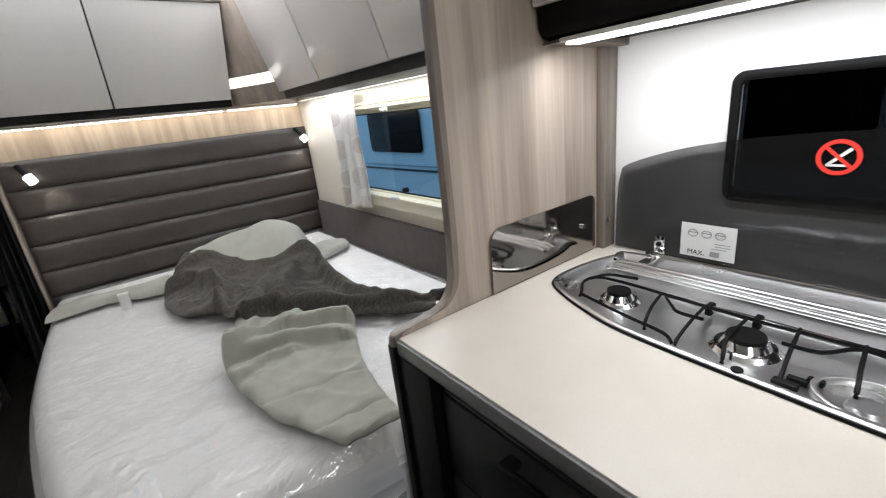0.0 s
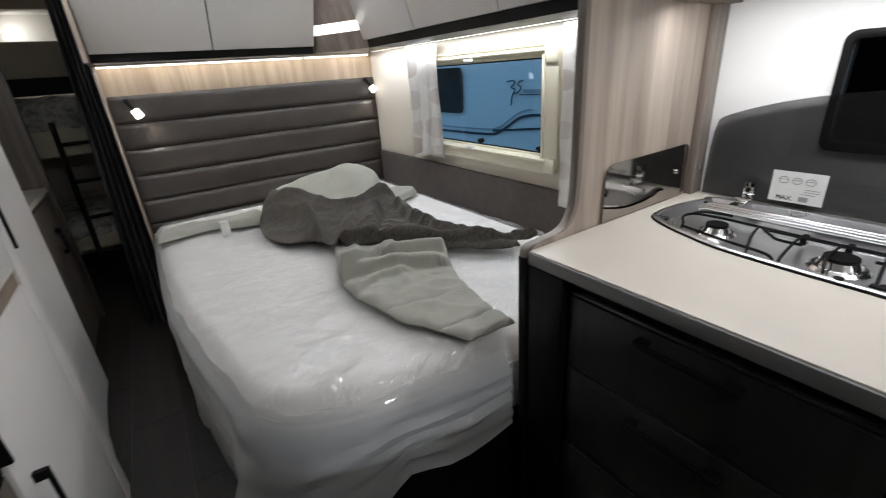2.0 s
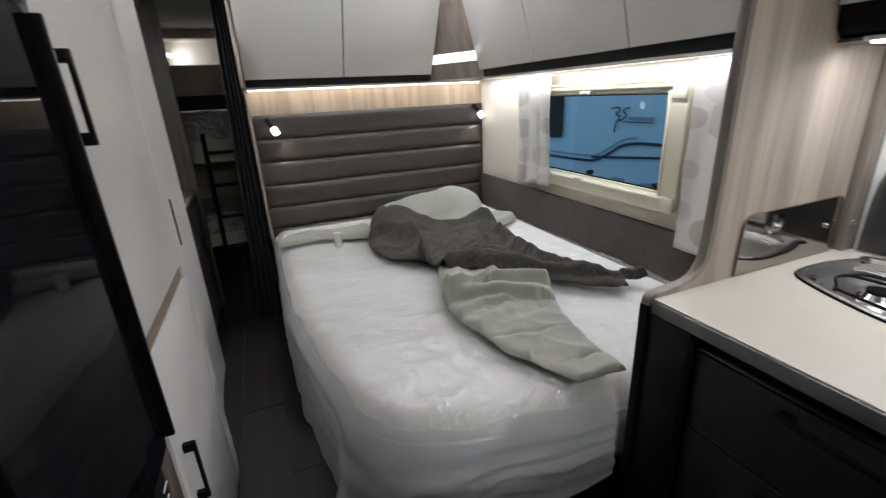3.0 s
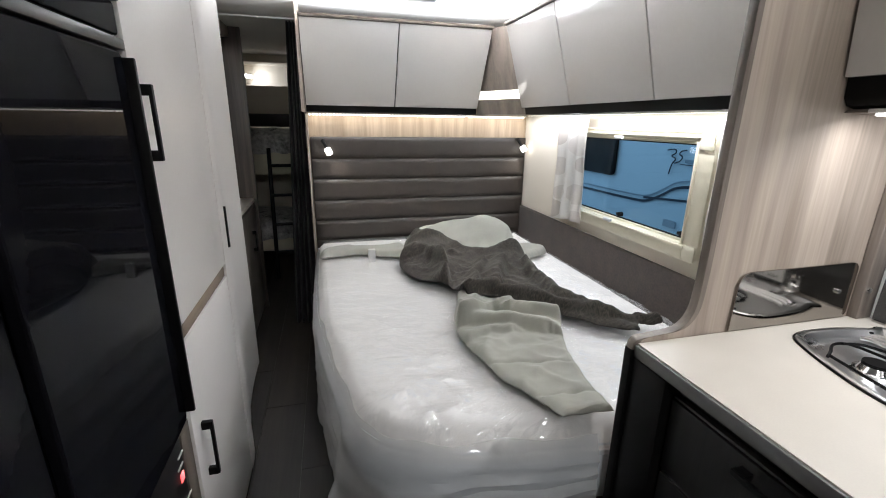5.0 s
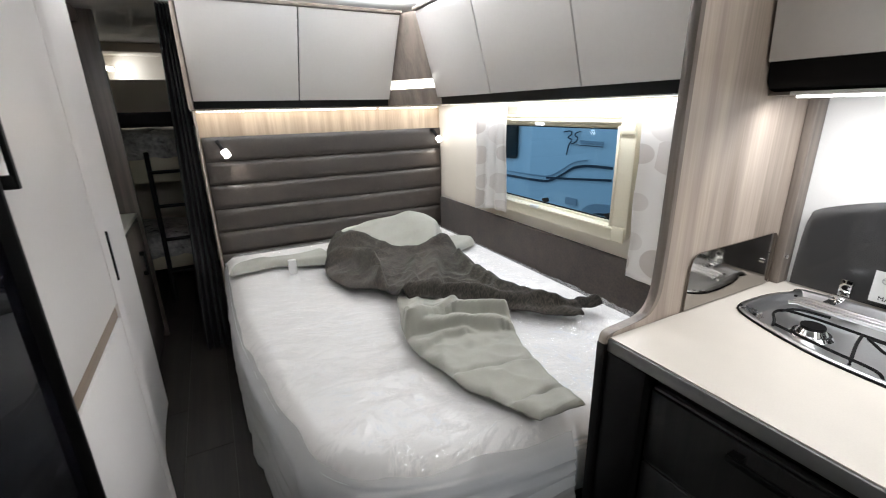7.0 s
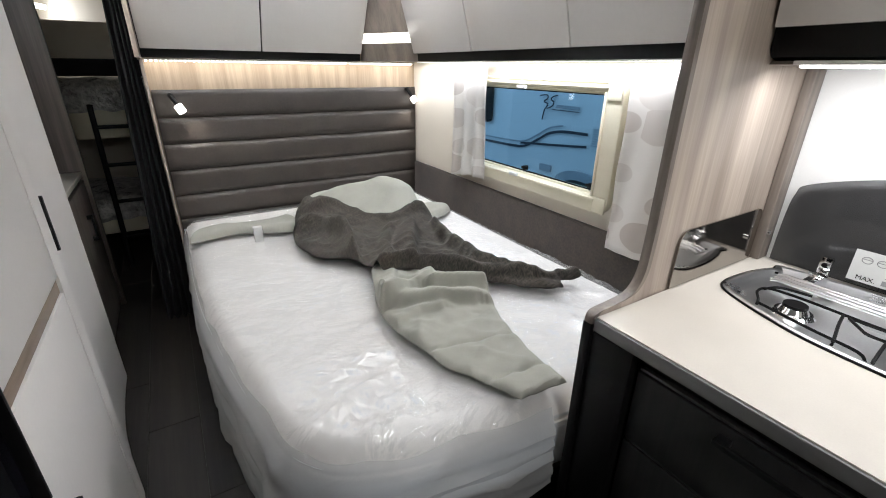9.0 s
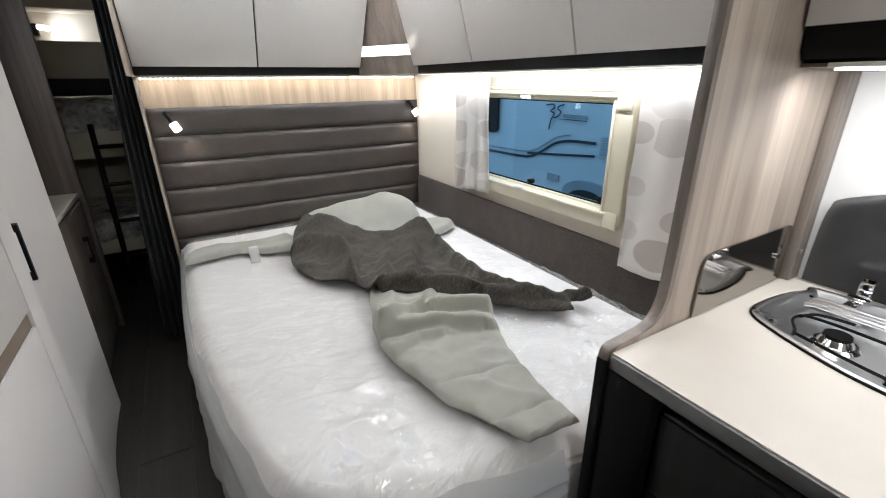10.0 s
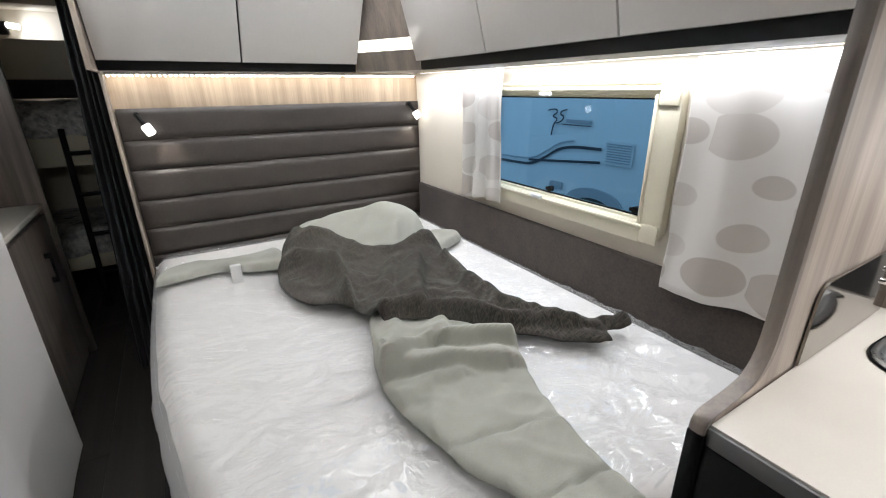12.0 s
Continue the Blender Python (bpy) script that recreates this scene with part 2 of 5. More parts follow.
DRAWER = wood("black_oak", (0.0065, 0.006, 0.006), (0.0145, 0.0138, 0.0132), "Z", rough=0.48, spec=0.22)
WORKTOP = mat("cream_worktop", (0.635, 0.588, 0.518), 0.34, vary=0.04, scale=14, fine=300, bump=0.04, dist=0.0004)
EDGE_GREY = mat("grey_edge", (0.11, 0.107, 0.103), 0.45, vary=0.05)
TRIM_DARK = mat("dark_trim", (0.03, 0.03, 0.03), 0.35, vary=0.05)
STEEL = mat("brushed_steel", (0.76, 0.76, 0.76), 0.29, metal=1.0, vary=0.06, fine=300, bump=0.05, dist=0.0004)
CHROME = mat("chrome", (0.80, 0.80, 0.80), 0.10, metal=1.0, vary=0.02, bump=0.0)
SMOKED = tinted("smoked_glass", (0.465, 0.465, 0.47), 0.02, milk=0.005)
SMOKED_MIRROR = mat("smoked_mirror", (0.34, 0.315, 0.29), 0.05, metal=1.0, vary=0.02, bump=0.0)
PANE_BLUE = tinted("blue_tinted_pane", (0.52, 0.72, 0.86), 0.04)
PANE_DARK = tinted("dark_pane", (0.20, 0.21, 0.22), 0.14)
MATTRESS = mat("white_mattress", (0.87, 0.85, 0.82), 0.8, vary=0.03, scale=5, fine=120, bump=0.15, dist=0.002)
MATTRESS_SIDE = mat("mattress_border", (0.78, 0.82, 0.85), 0.8, vary=0.10, scale=9, fine=90, bump=0.2, dist=0.002)
FILM = tinted("clear_film", (0.975, 0.975, 0.975), 0.14, rough=0.045, crinkle=0.95, milk=0.12, slant=0.24)
FILM_LOOSE = tinted("loose_film", (0.985, 0.99, 0.995), 0.07, rough=0.09, crinkle=0.9, milk=0.42, slant=0.18)
CLOTH_LIGHT = mat("sage_grey_cloth", (0.300, 0.297, 0.258), 0.9, vary=0.12, scale=12, fine=420, bump=0.35, dist=0.0012, sheen=0.08)
CLOTH_DARK = woven("charcoal_melange_cloth", (0.0132, 0.0104, 0.0082), (0.055, 0.0452, 0.0352))
SEAM = mat("seam_thread", (0.15, 0.15, 0.13), 0.9, vary=0.2)
CURTAIN = dotted("pebble_curtain", (0.84, 0.81, 0.765), (0.60, 0.545, 0.495))
CURTAIN_BLACK = mat("black_curtain", (0.012, 0.011, 0.012), 0.95, vary=0.2, bump=0.2)
LED = glow("led_white", (1.0, 0.95, 0.86), 10.0)
LED_BAR = glow("led_bar", (0.98, 0.99, 1.0), 4.0)
LED_SOFT = glow("light_diffuser", (1.0, 0.95, 0.86), 1.7)
LAMP_GLOW = glow("spot_glow", (1.0, 0.96, 0.90), 6.0)
RED = mat("red_print", (0.65, 0.03, 0.02), 0.5, vary=0.03)
RED_LED = glow("red_led", (1.0, 0.02, 0.03), 1.5)
WHITE_PRINT = mat("white_print", (0.62, 0.62, 0.60), 0.5, vary=0.03)
GREY_PRINT = mat("grey_print", (0.25, 0.25, 0.25), 0.6, vary=0.03)
HULL = mat("white_caravan_skin", (0.68, 0.70, 0.72), 0.35, vary=0.04, scale=1.5)
STRIPE = mat("dark_stripe", (0.03, 0.035, 0.05), 0.4)
STRIPE_GREY = mat("grey_stripe", (0.35, 0.38, 0.42), 0.4)
RUBBER = mat("rubber", (0.015, 0.015, 0.016), 0.7)
CONCRETE = mat("hall_floor", (0.22, 0.23, 0.24), 0.6, vary=0.15, scale=2)

# ---- builders ----
PLACE = {}


def thing(name, at, label, category, group="", kind=""):
    ob = new(name)
    ob.location = at
    PLACE[ob] = Matrix.Translation(at)
    return tagged(ob, label, category, group, kind)


def finish(bm, name, material, smooth):
    bmesh.ops.recalc_face_normals(bm, faces=bm.faces)
    me = bpy.data.meshes.new(name)
    bm.to_mesh(me)
    bm.free()
    me.materials.append(material)
    if smooth:
        me.shade_smooth()
        me.set_sharp_from_angle(angle=radians(38))
    return me


def part(name, bm, material, parent, label="", smooth=True):
    ob = new(name, finish(bm, name, material, smooth))
    ob.parent = parent
    ob.matrix_parent_inverse = PLACE.get(parent, Matrix()).inverted()
    return tagged(ob, label)


def single(name, bm, material, label="", category="", group="", kind="", smooth=True):
    return tagged(new(name, finish(bm, name, material, smooth)), label, category, group, kind)


def box(lo, hi, bev=0.0, bm=None, seg=2):
    bm = bm or bmesh.new()
    t = bmesh.new()
    bmesh.ops.create_cube(t, size=1)
    for v in t.verts:
        v.co = Vector([lo[i] + (v.co[i] + 0.5) * (hi[i] - lo[i]) for i in range(3)])
    if bev:
        bmesh.ops.bevel(t, geom=t.edges[:], offset=bev, segments=seg, profile=0.5, affect="EDGES")
    return join(bm, t)


def join(bm, t):
    me = bpy.data.meshes.new("tmp")
    t.to_mesh(me)
    t.free()
    bm.from_mesh(me)
    bpy.data.meshes.remove(me)
    return bm


AX = {"x": lambda u, v, w: (w, u, v), "y": lambda u, v, w: (u, w, v), "z": lambda u, v, w: (u, v, w)}


def prism(pts, axis, a, b, bm=None, bev=0.0):
    """A plate with the outline pts, in the two axes other than axis, from a to b along axis."""
    bm = bm or bmesh.new()
    t = bmesh.new()
    f = AX[axis]
    face = t.faces.new([t.verts.new(f(u, v, a)) for u, v in pts])
    ext = bmesh.ops.extrude_face_region(t, geom=[face])
    shift = Vector(f(0, 0, b - a))
    for v in ext["geom"]:
        if isinstance(v, bmesh.types.BMVert):
            v.co += shift
    if bev:
        rim = [e for e in t.edges if abs((e.verts[0].co - e.verts[1].co).dot(shift.normalized())) < 1e-6]
        bmesh.ops.bevel(t, geom=rim, offset=bev, segments=2, profile=0.5, affect="EDGES")
    return join(bm, t)


def rrect(u0, v0, u1, v1, r, n=5):
    pts = []
    for cu, cv, a in ((u1 - r, v1 - r, 0), (u0 + r, v1 - r, 90), (u0 + r, v0 + r, 180), (u1 - r, v0 + r, 270)):
        for k in range(n + 1):
            q = radians(a + 90 * k / n)
            pts.append((cu + r * math.cos(q), cv + r * math.sin(q)))
    return pts


def ring(outer, inner, axis, a, b, bm=None, bev=0.0):
    """A frame between two outlines of equal count."""
    bm = bm or bmesh.new()
    t = bmesh.new()
    f = AX[axis]
    n = len(outer)
    loops = [[t.verts.new(f(u, v, w)) for u, v in pts] for pts, w in ((outer, a), (outer, b), (inner, b), (inner, a))]
    for k in range(4):
        p, q = loops[k], loops[(k + 1) % 4]
        for i in range(n):
            t.faces.new((p[i], p[(i + 1) % n], q[(i + 1) % n], q[i]))
    if bev:
        rim = [e for e in t.edges if any(e.verts[0] in l and e.verts[1] in l for l in loops)]
        bmesh.ops.bevel(t, geom=rim, offset=bev, segments=2, profile=0.5, affect="EDGES")
    return join(bm, t)


def tube(path, r, bm=None, n=8, closed=False):
    bm = bm or bmesh.new()
    pts = [Vector(p) for p in path]
    rings = []
    m = len(pts)
    for i, p in enumerate(pts):
        if closed:
            d = pts[(i + 1) % m] - pts[i - 1]
        else:
            d = pts[min(i + 1, m - 1)] - pts[max(i - 1, 0)]
        d.normalize()
        side = d.cross(Vector((0, 0, 1)))
        if side.length < 0.1:
            side = d.cross(Vector((0, 1, 0)))
        side.normalize()
        up = side.cross(d)
        rings.append([bm.verts.new(p + r * (math.cos(2 * math.pi * k / n) * side + math.sin(2 * math.pi * k / n) * up)) for k in range(n)])
    for i in range(m if closed else m - 1):
        p, q = rings[i], rings[(i + 1) % m]
        for k in range(n):
            bm.faces.new((p[k], p[(k + 1) % n], q[(k + 1) % n], q[k]))
    if not closed:
        bm.faces.new(rings[0][::-1])
        bm.faces.new(rings[-1])
    return bm


def curve(pts, n=6, closed=False):
    """Catmull-Rom through the points."""
    P = [np.array(p, float) for p in pts]
    m = len(P)
    out = []
    for i in range(m if closed else m - 1):
        p0 = P[i - 1] if closed or i > 0 else P[0]
        p1, p2 = P[i], P[(i + 1) % m]
        p3 = P[(i + 2) % m] if closed or i + 2 < m else P[-1]
        for k in range(n):
            t = k / n
            out.append(tuple(0.5 * (2 * p1 + (p2 - p0) * t + (2 * p0 - 5 * p1 + 4 * p2 - p3) * t * t + (3 * p1 - p0 - 3 * p2 + p3) * t ** 3)))
    if not closed:
        out.append(tuple(P[-1]))
    return out


def disc(c, r, h, bm=None, axis="z", n=28, r2=None):
    bm = bm or bmesh.new()
    t = bmesh.new()
    bmesh.ops.create_cone(t, cap_ends=True, segments=n, radius1=r, radius2=r if r2 is None else r2, depth=h)
    rot = {"z": Matrix(), "x": pose(0, 0, 0, 0, 90, 0), "y": pose(0, 0, 0, 90, 0, 0)}[axis]
    bmesh.ops.transform(t, matrix=Matrix.Translation(c) @ rot, verts=t.verts)
    return join(bm, t)


def bar_handle(x, y0, y1, z0, z1, out, parent):
    """Angular black bar handle with two feet, standing off by out along x."""
    bm = bmesh.new()
    vertical = abs(z1 - z0) > abs(y1 - y0)
    w = 0.006
    s = 1 if out > 0 else -1
    a, b = sorted((x + out, x + out - s * 0.008))
    f0, f1 = sorted((x, x + out - s * 0.004))
    if vertical:
        ym = (y0 + y1) / 2
        box((a, ym - w, z0), (b, ym + w, z1), 0.0015, bm)
        for z in (z0, z1 - 0.022):
            box((f0, ym - w * 1.2, z), (f1, ym + w * 1.2, z + 0.022), 0.0015, bm)
    else:
        zm = (z0 + z1) / 2
        box((a, y0, zm - w), (b, y1, zm + w), 0.0015, bm)
        for y in (y0, y1 - 0.022):
            box((f0, y, zm - w * 1.2), (f1, y + 0.022, zm + w * 1.2), 0.0015, bm)
    return part("handle", bm, BLACK, parent, "angular matt black bar handle")


# ---- structure ----
XL, Y0, Y1, ZC = -2.27, -4.6, 2.0, 1.945
floor = single("floor", box((XL, Y0, -0.06), (0.0, Y1, -0.006)), PLANK, "dark wood-look vinyl plank floor of the aisle", "floor", kind="structure")
WY0, WY1, WZ0, WZ1 = -1.532, -0.62, 0.930, 1.333
KY0, KY1, KZ0, KZ1 = -3.15, -2.402, 1.076, 1.303
bm = box((0, WY1, 0), (0.035, Y1, ZC))
box((0, WY0, 0), (0.035, WY1, WZ0), 0, bm)
box((0, WY0, WZ1), (0.035, WY1, ZC), 0, bm)
box((0, -2.105, 0), (0.035, WY0, ZC), 0, bm)
single("wall_east", bm, WALL_CREAM, "cream caravan side wall with a window", "wall", kind="structure", smooth=False)
bm = box((0, KY1, 0), (0.035, -2.105, ZC))
box((0, KY0, 0), (0.035, KY1, KZ0), 0, bm)
box((0, KY0, KZ1), (0.035, KY1, ZC), 0, bm)
box((0, Y0, 0), (0.035, KY0, ZC), 0, bm)
single("wall_kitchen", bm, WALL_WHITE, "white kitchen side wall with a window", "wall", kind="structure", smooth=False)
single("wall_west", box((XL - 0.035, Y0, 0), (XL, Y1, ZC)), WALL_CREAM, "cream side wall behind the wardrobe", "wall", kind="structure")
single("wall_south", box((XL - 0.035, Y0 - 0.035, 0), (0.035, Y0, ZC)), WALL_CREAM, "cream end wall behind the viewer", "wall", kind="structure")
single("wall_north", box((XL - 0.035, Y1, 0), (0.035, Y1 + 0.035, ZC)), WALL_CREAM, "cream end wall behind the bunk beds", "wall", kind="structure")
SX0, SX1, SY0, SY1 = -1.19, -0.76, -1.00, -0.565
bm = box((XL, SY1, ZC), (0.035, Y1, ZC + 0.03))
box((XL, Y0, ZC), (0.035, SY0, ZC + 0.03), 0, bm)
box((XL, SY0, ZC), (SX0, SY1, ZC + 0.03), 0, bm)
box((SX1, SY0, ZC), (0.035, SY1, ZC + 0.03), 0, bm)
single("ceiling", bm, CEILING, "off-white caravan ceiling with a roof vent", "ceiling", kind="structure", smooth=False)
single("partition_wall", box((-1.44, 0.003, 0), (0.0, 0.033, ZC)), OAK_LED_LIT, "oak partition behind the headboard, LED glow in its colour", "wall", kind="structure")
bm = box((-1.452, -0.335, 1.42), (-1.434, 0.035, ZC), 0.003)
box((-1.447, -0.06, 0), (-1.434, 0.035, 1.42), 0.003, bm)
single("partition_trim", bm, OAK, "slim oak end board of the partition", "trim", kind="structure")

# roof vent
vent = thing("roof_vent", ((SX0 + SX1) / 2, (SY0 + SY1) / 2, ZC), "square roof vent with white frame and blue-tinted dome", "roof vent")
part("vent_frame", ring(rrect(SX0 - 0.035, SY0 - 0.035, SX1 + 0.035, SY1 + 0.035, 0.04), rrect(SX0 + 0.03, SY0 + 0.03, SX1 - 0.03, SY1 - 0.03, 0.03), "z", ZC - 0.022, ZC + 0.05, bev=0.004), WALL_WHITE, vent)
part("dome", prism(rrect(SX0 + 0.028, SY0 + 0.028, SX1 - 0.028, SY1 - 0.028, 0.03), "z", ZC + 0.03, ZC + 0.04), PANE_BLUE, vent, "blue-tinted clear dome")

# ---- overhead cabinets ----
TOP = 1.868


def sloped_cabinet(name, label, u0, u1, cuts, bottom, top, axis, group):
    """Overhead cabinet whose doors lean out towards the top. axis y: along the headboard wall; x: along the window wall."""
    def at(u, d, z):
        return (u, d, z) if axis == "y" else (d, u, z)

    ob = thing(name, at((u0 + u1) / 2, bottom / 2, 1.42), label, "overhead cabinet", group)
    slope = (top - bottom) / (TOP - 1.458)

    def slab(a, b, z0, z1, off0, off1, bev):
        t = bmesh.new()
        v = []
        for z in (z0, z1):
            d = bottom + slope * (z - 1.458)
            for u in (a, b):
                for off in (off0, off1):
                    v.append(t.verts.new(at(u, d + off, z)))
        for q in ((0, 1, 3, 2), (4, 6, 7, 5), (0, 2, 6, 4), (1, 5, 7, 3), (0, 4, 5, 1), (2, 3, 7, 6)):
            t.faces.new([v[i] for i in q])
        bmesh.ops.recalc_face_normals(t, faces=t.faces)
        bmesh.ops.bevel(t, geom=t.edges[:], offset=bev, segments=2, profile=0.5, affect="EDGES")
        return t

    # carcass: dark, set back behind the doors
    t = bmesh.new()
    prof = [(-0.003, 1.423), (bottom + 0.028, 1.423), (bottom + slope * 0.0 + 0.022, 1.46), (top + 0.022, TOP), (-0.003, TOP)]
    vs = [[t.verts.new(at(u, d, z)) for d, z in prof] for u in (u0, u1)]
    t.faces.new(vs[0])
    t.faces.new(vs[1][::-1])
    for i in range(5):
        j = (i + 1) % 5
        t.faces.new((vs[0][i], vs[0][j], vs[1][j], vs[1][i]))
    part("carcass", t, BLACK, ob, "black carcass with a recessed underside", smooth=False)
    edges = [u0] + list(cuts) + [u1]
    for a, b in zip(edges, edges[1:]):
        a, b = sorted((a, b))
        part("door", slab(a + 0.0031, b - 0.0031, 1.458, TOP - 0.012, 0.0, 0.018, 0.0018), LAMINATE, ob, "light grey gloss door")
    part("cornice", slab(min(u0, u1), max(u0, u1), TOP - 0.010, TOP + 0.004, -0.012, 0.02, 0.002), OAK_TRIM, ob, "slim oak cornice")
    return ob


G = "overhead cabinets over the bed"
sloped_cabinet("overhead_cabinet", "light grey two-door overhead cabinet above the headboard", -1.432, -0.432, [-0.938], -0.222, -0.44, "y", G)
sloped_cabinet("overhead_cabinet", "light grey three-door overhead cabinet above the bed window", -2.091, -0.540, [-1.572, -1.042], -0.288, -0.405, "x", G)

# corner between the two cabinets: oak panel with a light slot
corner = thing("corner_cabinet", (-0.3, -0.3, 1.42), "oak corner cabinet with a lit slot between lockers", "cabinet")


def corner_slab(z0, z1, a=0.0):
    t = bmesh.new()
    rows = []
    for z in (z0, z1):
        k = (z - 1.458) / (TOP - 1.458)
        p = Vector((-0.424 - 0.02 * k, -0.222 - 0.19 * k + 0.03 + a, z))
        q = Vector((-0.288 - 0.10 * k + 0.03 + a, -0.524 - 0.02 * k, z))
        rows.append([t.verts.new(p), t.verts.new(q), t.verts.new(Vector((-0.005, -0.005, z)))])
    t.faces.new(rows[0][::-1])
    t.faces.new(rows[1])
    for i in range(3):
        j = (i + 1) % 3
        t.faces.new((rows[0][i], rows[0][j], rows[1][j], rows[1][i]))
    return t


part("upper_board", corner_slab(1.556, TOP), OAK_TRIM, corner, smooth=False)
part("lower_board", corner_slab(1.424, 1.508), OAK_TRIM, corner, smooth=False)
part("light_slot", corner_slab(1.509, 1.555, 0.004), LED_SOFT, corner, "warm white lit slot", smooth=False)

# light strips along the underside
strip = thing("led_strip", (-0.74, -0.03, 1.412), "warm white dotted LED strip under the headboard cabinet", "led strip")
part("profile", box((-1.43, -0.034, 1.414), (-0.02, -0.004, 1.4215), 0.001), WALL_WHITE, strip)
diode_mesh = finish(box((0, -0.034, 1.4075), (0.0085, -0.017, 1.4135)), "diode", LED, False)
for k in range(70):
    x = -1.425 + 0.0200 * k
    if not -0.458 < x < -0.432:
        ob = new("diode", diode_mesh)
        ob.parent = strip
        ob.matrix_parent_inverse = PLACE[strip].inverted()
        ob.location = (x, 0, 0)
part("profile", box((-0.065, -2.088, 1.4212), (-0.045, -0.16, 1.4226), 0.0003), LED_SOFT, thing("led_strip", (-0.1, -1.1, 1.412), "warm white LED strip under the window cabinet", "led strip"))

# ---- headboard ----
hb = thing("headboard", (-0.72, -0.02, 0.3), "dark taupe leatherette headboard with horizontal channels", "headboard")
part("backing", box((-1.43, -0.012, 0.30), (-0.002, 0.0025, 1.272), 0.002), BLACK, hb)
zs = [0.36, 0.50, 0.628, 0.756, 0.888, 1.022, 1.150, 1.282]
for a, b in zip(zs, zs[1:]):
    t = bmesh.new()
    n, h = 48, 14
    grid = []
    for i in range(h + 1):
        q = i / h
        z = a + 0.001 + (b - a - 0.002) * q
        row = []
        for k in range(n + 1):
            u = k / n
            x = -1.428 + 1.424 * u
            puff = (1 - abs(2 * q - 1) ** 7) * 0.015 * (1 - abs(2 * u - 1) ** 40)
            ripple = 0.0022 * noise.noise(Vector((x * 9, z * 22, 3)))
            row.append(t.verts.new((x, -0.014 - puff - ripple * (1 - abs(2 * q - 1)), z)))
        grid.append(row)
    for i in range(h):
        for k in range(n):
            t.faces.new((grid[i][k], grid[i][k + 1], grid[i + 1][k + 1], grid[i + 1][k]))
    back = [t.verts.new((p.co.x, -0.0125, p.co.z)) for p in (grid[0][0], grid[0][-1], grid[-1][-1], grid[-1][0])]
    t.faces.new(back)
    part("channel", t, LEATHER, hb, "padded horizontal channel")


def reading_lamp(x, y, z, tilt):
    ob = thing("reading_lamp", (x, y, z), "small swivel reading lamp with white lit head", "reading lamp", "reading lamps on the headboard")
    base = Vector((x - 0.030, y + 0.030, z + 0.058))
    tip = Vector((x, y, z))
    d = (tip - base).normalized()
    part("mount", disc(tuple(base + Vector((0, 0.006, 0))), 0.012, 0.012, axis="y"), BLACK, ob)
    part("arm", tube([base, base + d * 0.056], 0.010), BLACK, ob, "short black barrel")
    t = tube([tip - d * 0.016, tip - d * 0.014, tip + d * 0.018, tip + d * 0.020], 0.019, n=12)
    part("head", t, LAMP_GLOW, ob, "white glowing head")
    data = bpy.data.lights.new("reading_light", "SPOT")
    data.energy, data.spot_size, data.spot_blend, data.color, data.shadow_soft_size = 2.2, radians(75), 0.6, (1.0, 0.95, 0.88), 0.012
    lamp = new("reading_light", data)
    lamp.matrix_world = look(tuple(tip + d * 0.03), tuple(tip + d * 0.03 + Vector((tilt, 0.055, -0.20))))
    return ob


reading_lamp(-1.325, -0.075, 1.198, 0.10)
reading_lamp(-0.045, -0.075, 1.212, -0.10)

# ---- bed window ----
win = thing("bed_window", (0, (WY0 + WY1) / 2, WZ0), "cream-framed caravan window with blue-tinted pane", "window")
part("window_frame", ring(rrect(WY0 - 0.072, WZ0 - 0.052, WY1 + 0.072, WZ1 + 0.030, 0.05), rrect(WY0 + 0.012, WZ0 + 0.012, WY1 - 0.012, WZ1 - 0.012, 0.012), "x", -0.034, -0.001, bev=0.006), CREAM_PLASTIC, win, "moulded cream plastic frame")
part("inner_frame", ring(rrect(WY0 - 0.002, WZ0 - 0.002, WY1 + 0.002, WZ1 + 0.002, 0.012), rrect(WY0 + 0.022, WZ0 + 0.020, WY1 - 0.022, WZ1 - 0.02, 0.010), "x", -0.010, 0.030), CREAM_PLASTIC, win)
part("pane", prism(rrect(WY0 + 0.018, WZ0 + 0.016, WY1 - 0.018, WZ1 - 0.016, 0.01), "x", 0.012, 0.016), PANE_BLUE, win, "blue-tinted acrylic pane")
part("gasket", ring(rrect(WY0 + 0.021, WZ0 + 0.019, WY1 - 0.021, WZ1 - 0.019, 0.01), rrect(WY0 + 0.027, WZ0 + 0.025, WY1 - 0.027, WZ1 - 0.025, 0.008), "x", 0.004, 0.012), BLACK, win, "thin dark seal")
part("blind_rail", box((-0.046, WY0 - 0.01, WZ1 + 0.001), (-0.028, WY1 + 0.01, WZ1 + 0.013), 0.003), CREAM_PLASTIC, win, "cream blind rail")
part("blind_rail", box((-0.040, WY0 - 0.01, WZ1 + 0.020), (-0.028, WY1 + 0.01, WZ1 + 0.030), 0.003), CREAM_PLASTIC, win)
part("sill_rail", box((-0.046, WY0 - 0.012, WZ0 - 0.004), (-0.028, WY1 + 0.012, WZ0 + 0.008), 0.003), CREAM_PLASTIC, win)
for y, z in ((-1.088, WZ1 - 0.010), (-1.075, WZ0 + 0.010)):
    part("catch", box((-0.056, y - 0.026, z - 0.007), (-0.040, y + 0.026, z + 0.007), 0.003), WHITE_PRINT, win, "clear plastic catch")
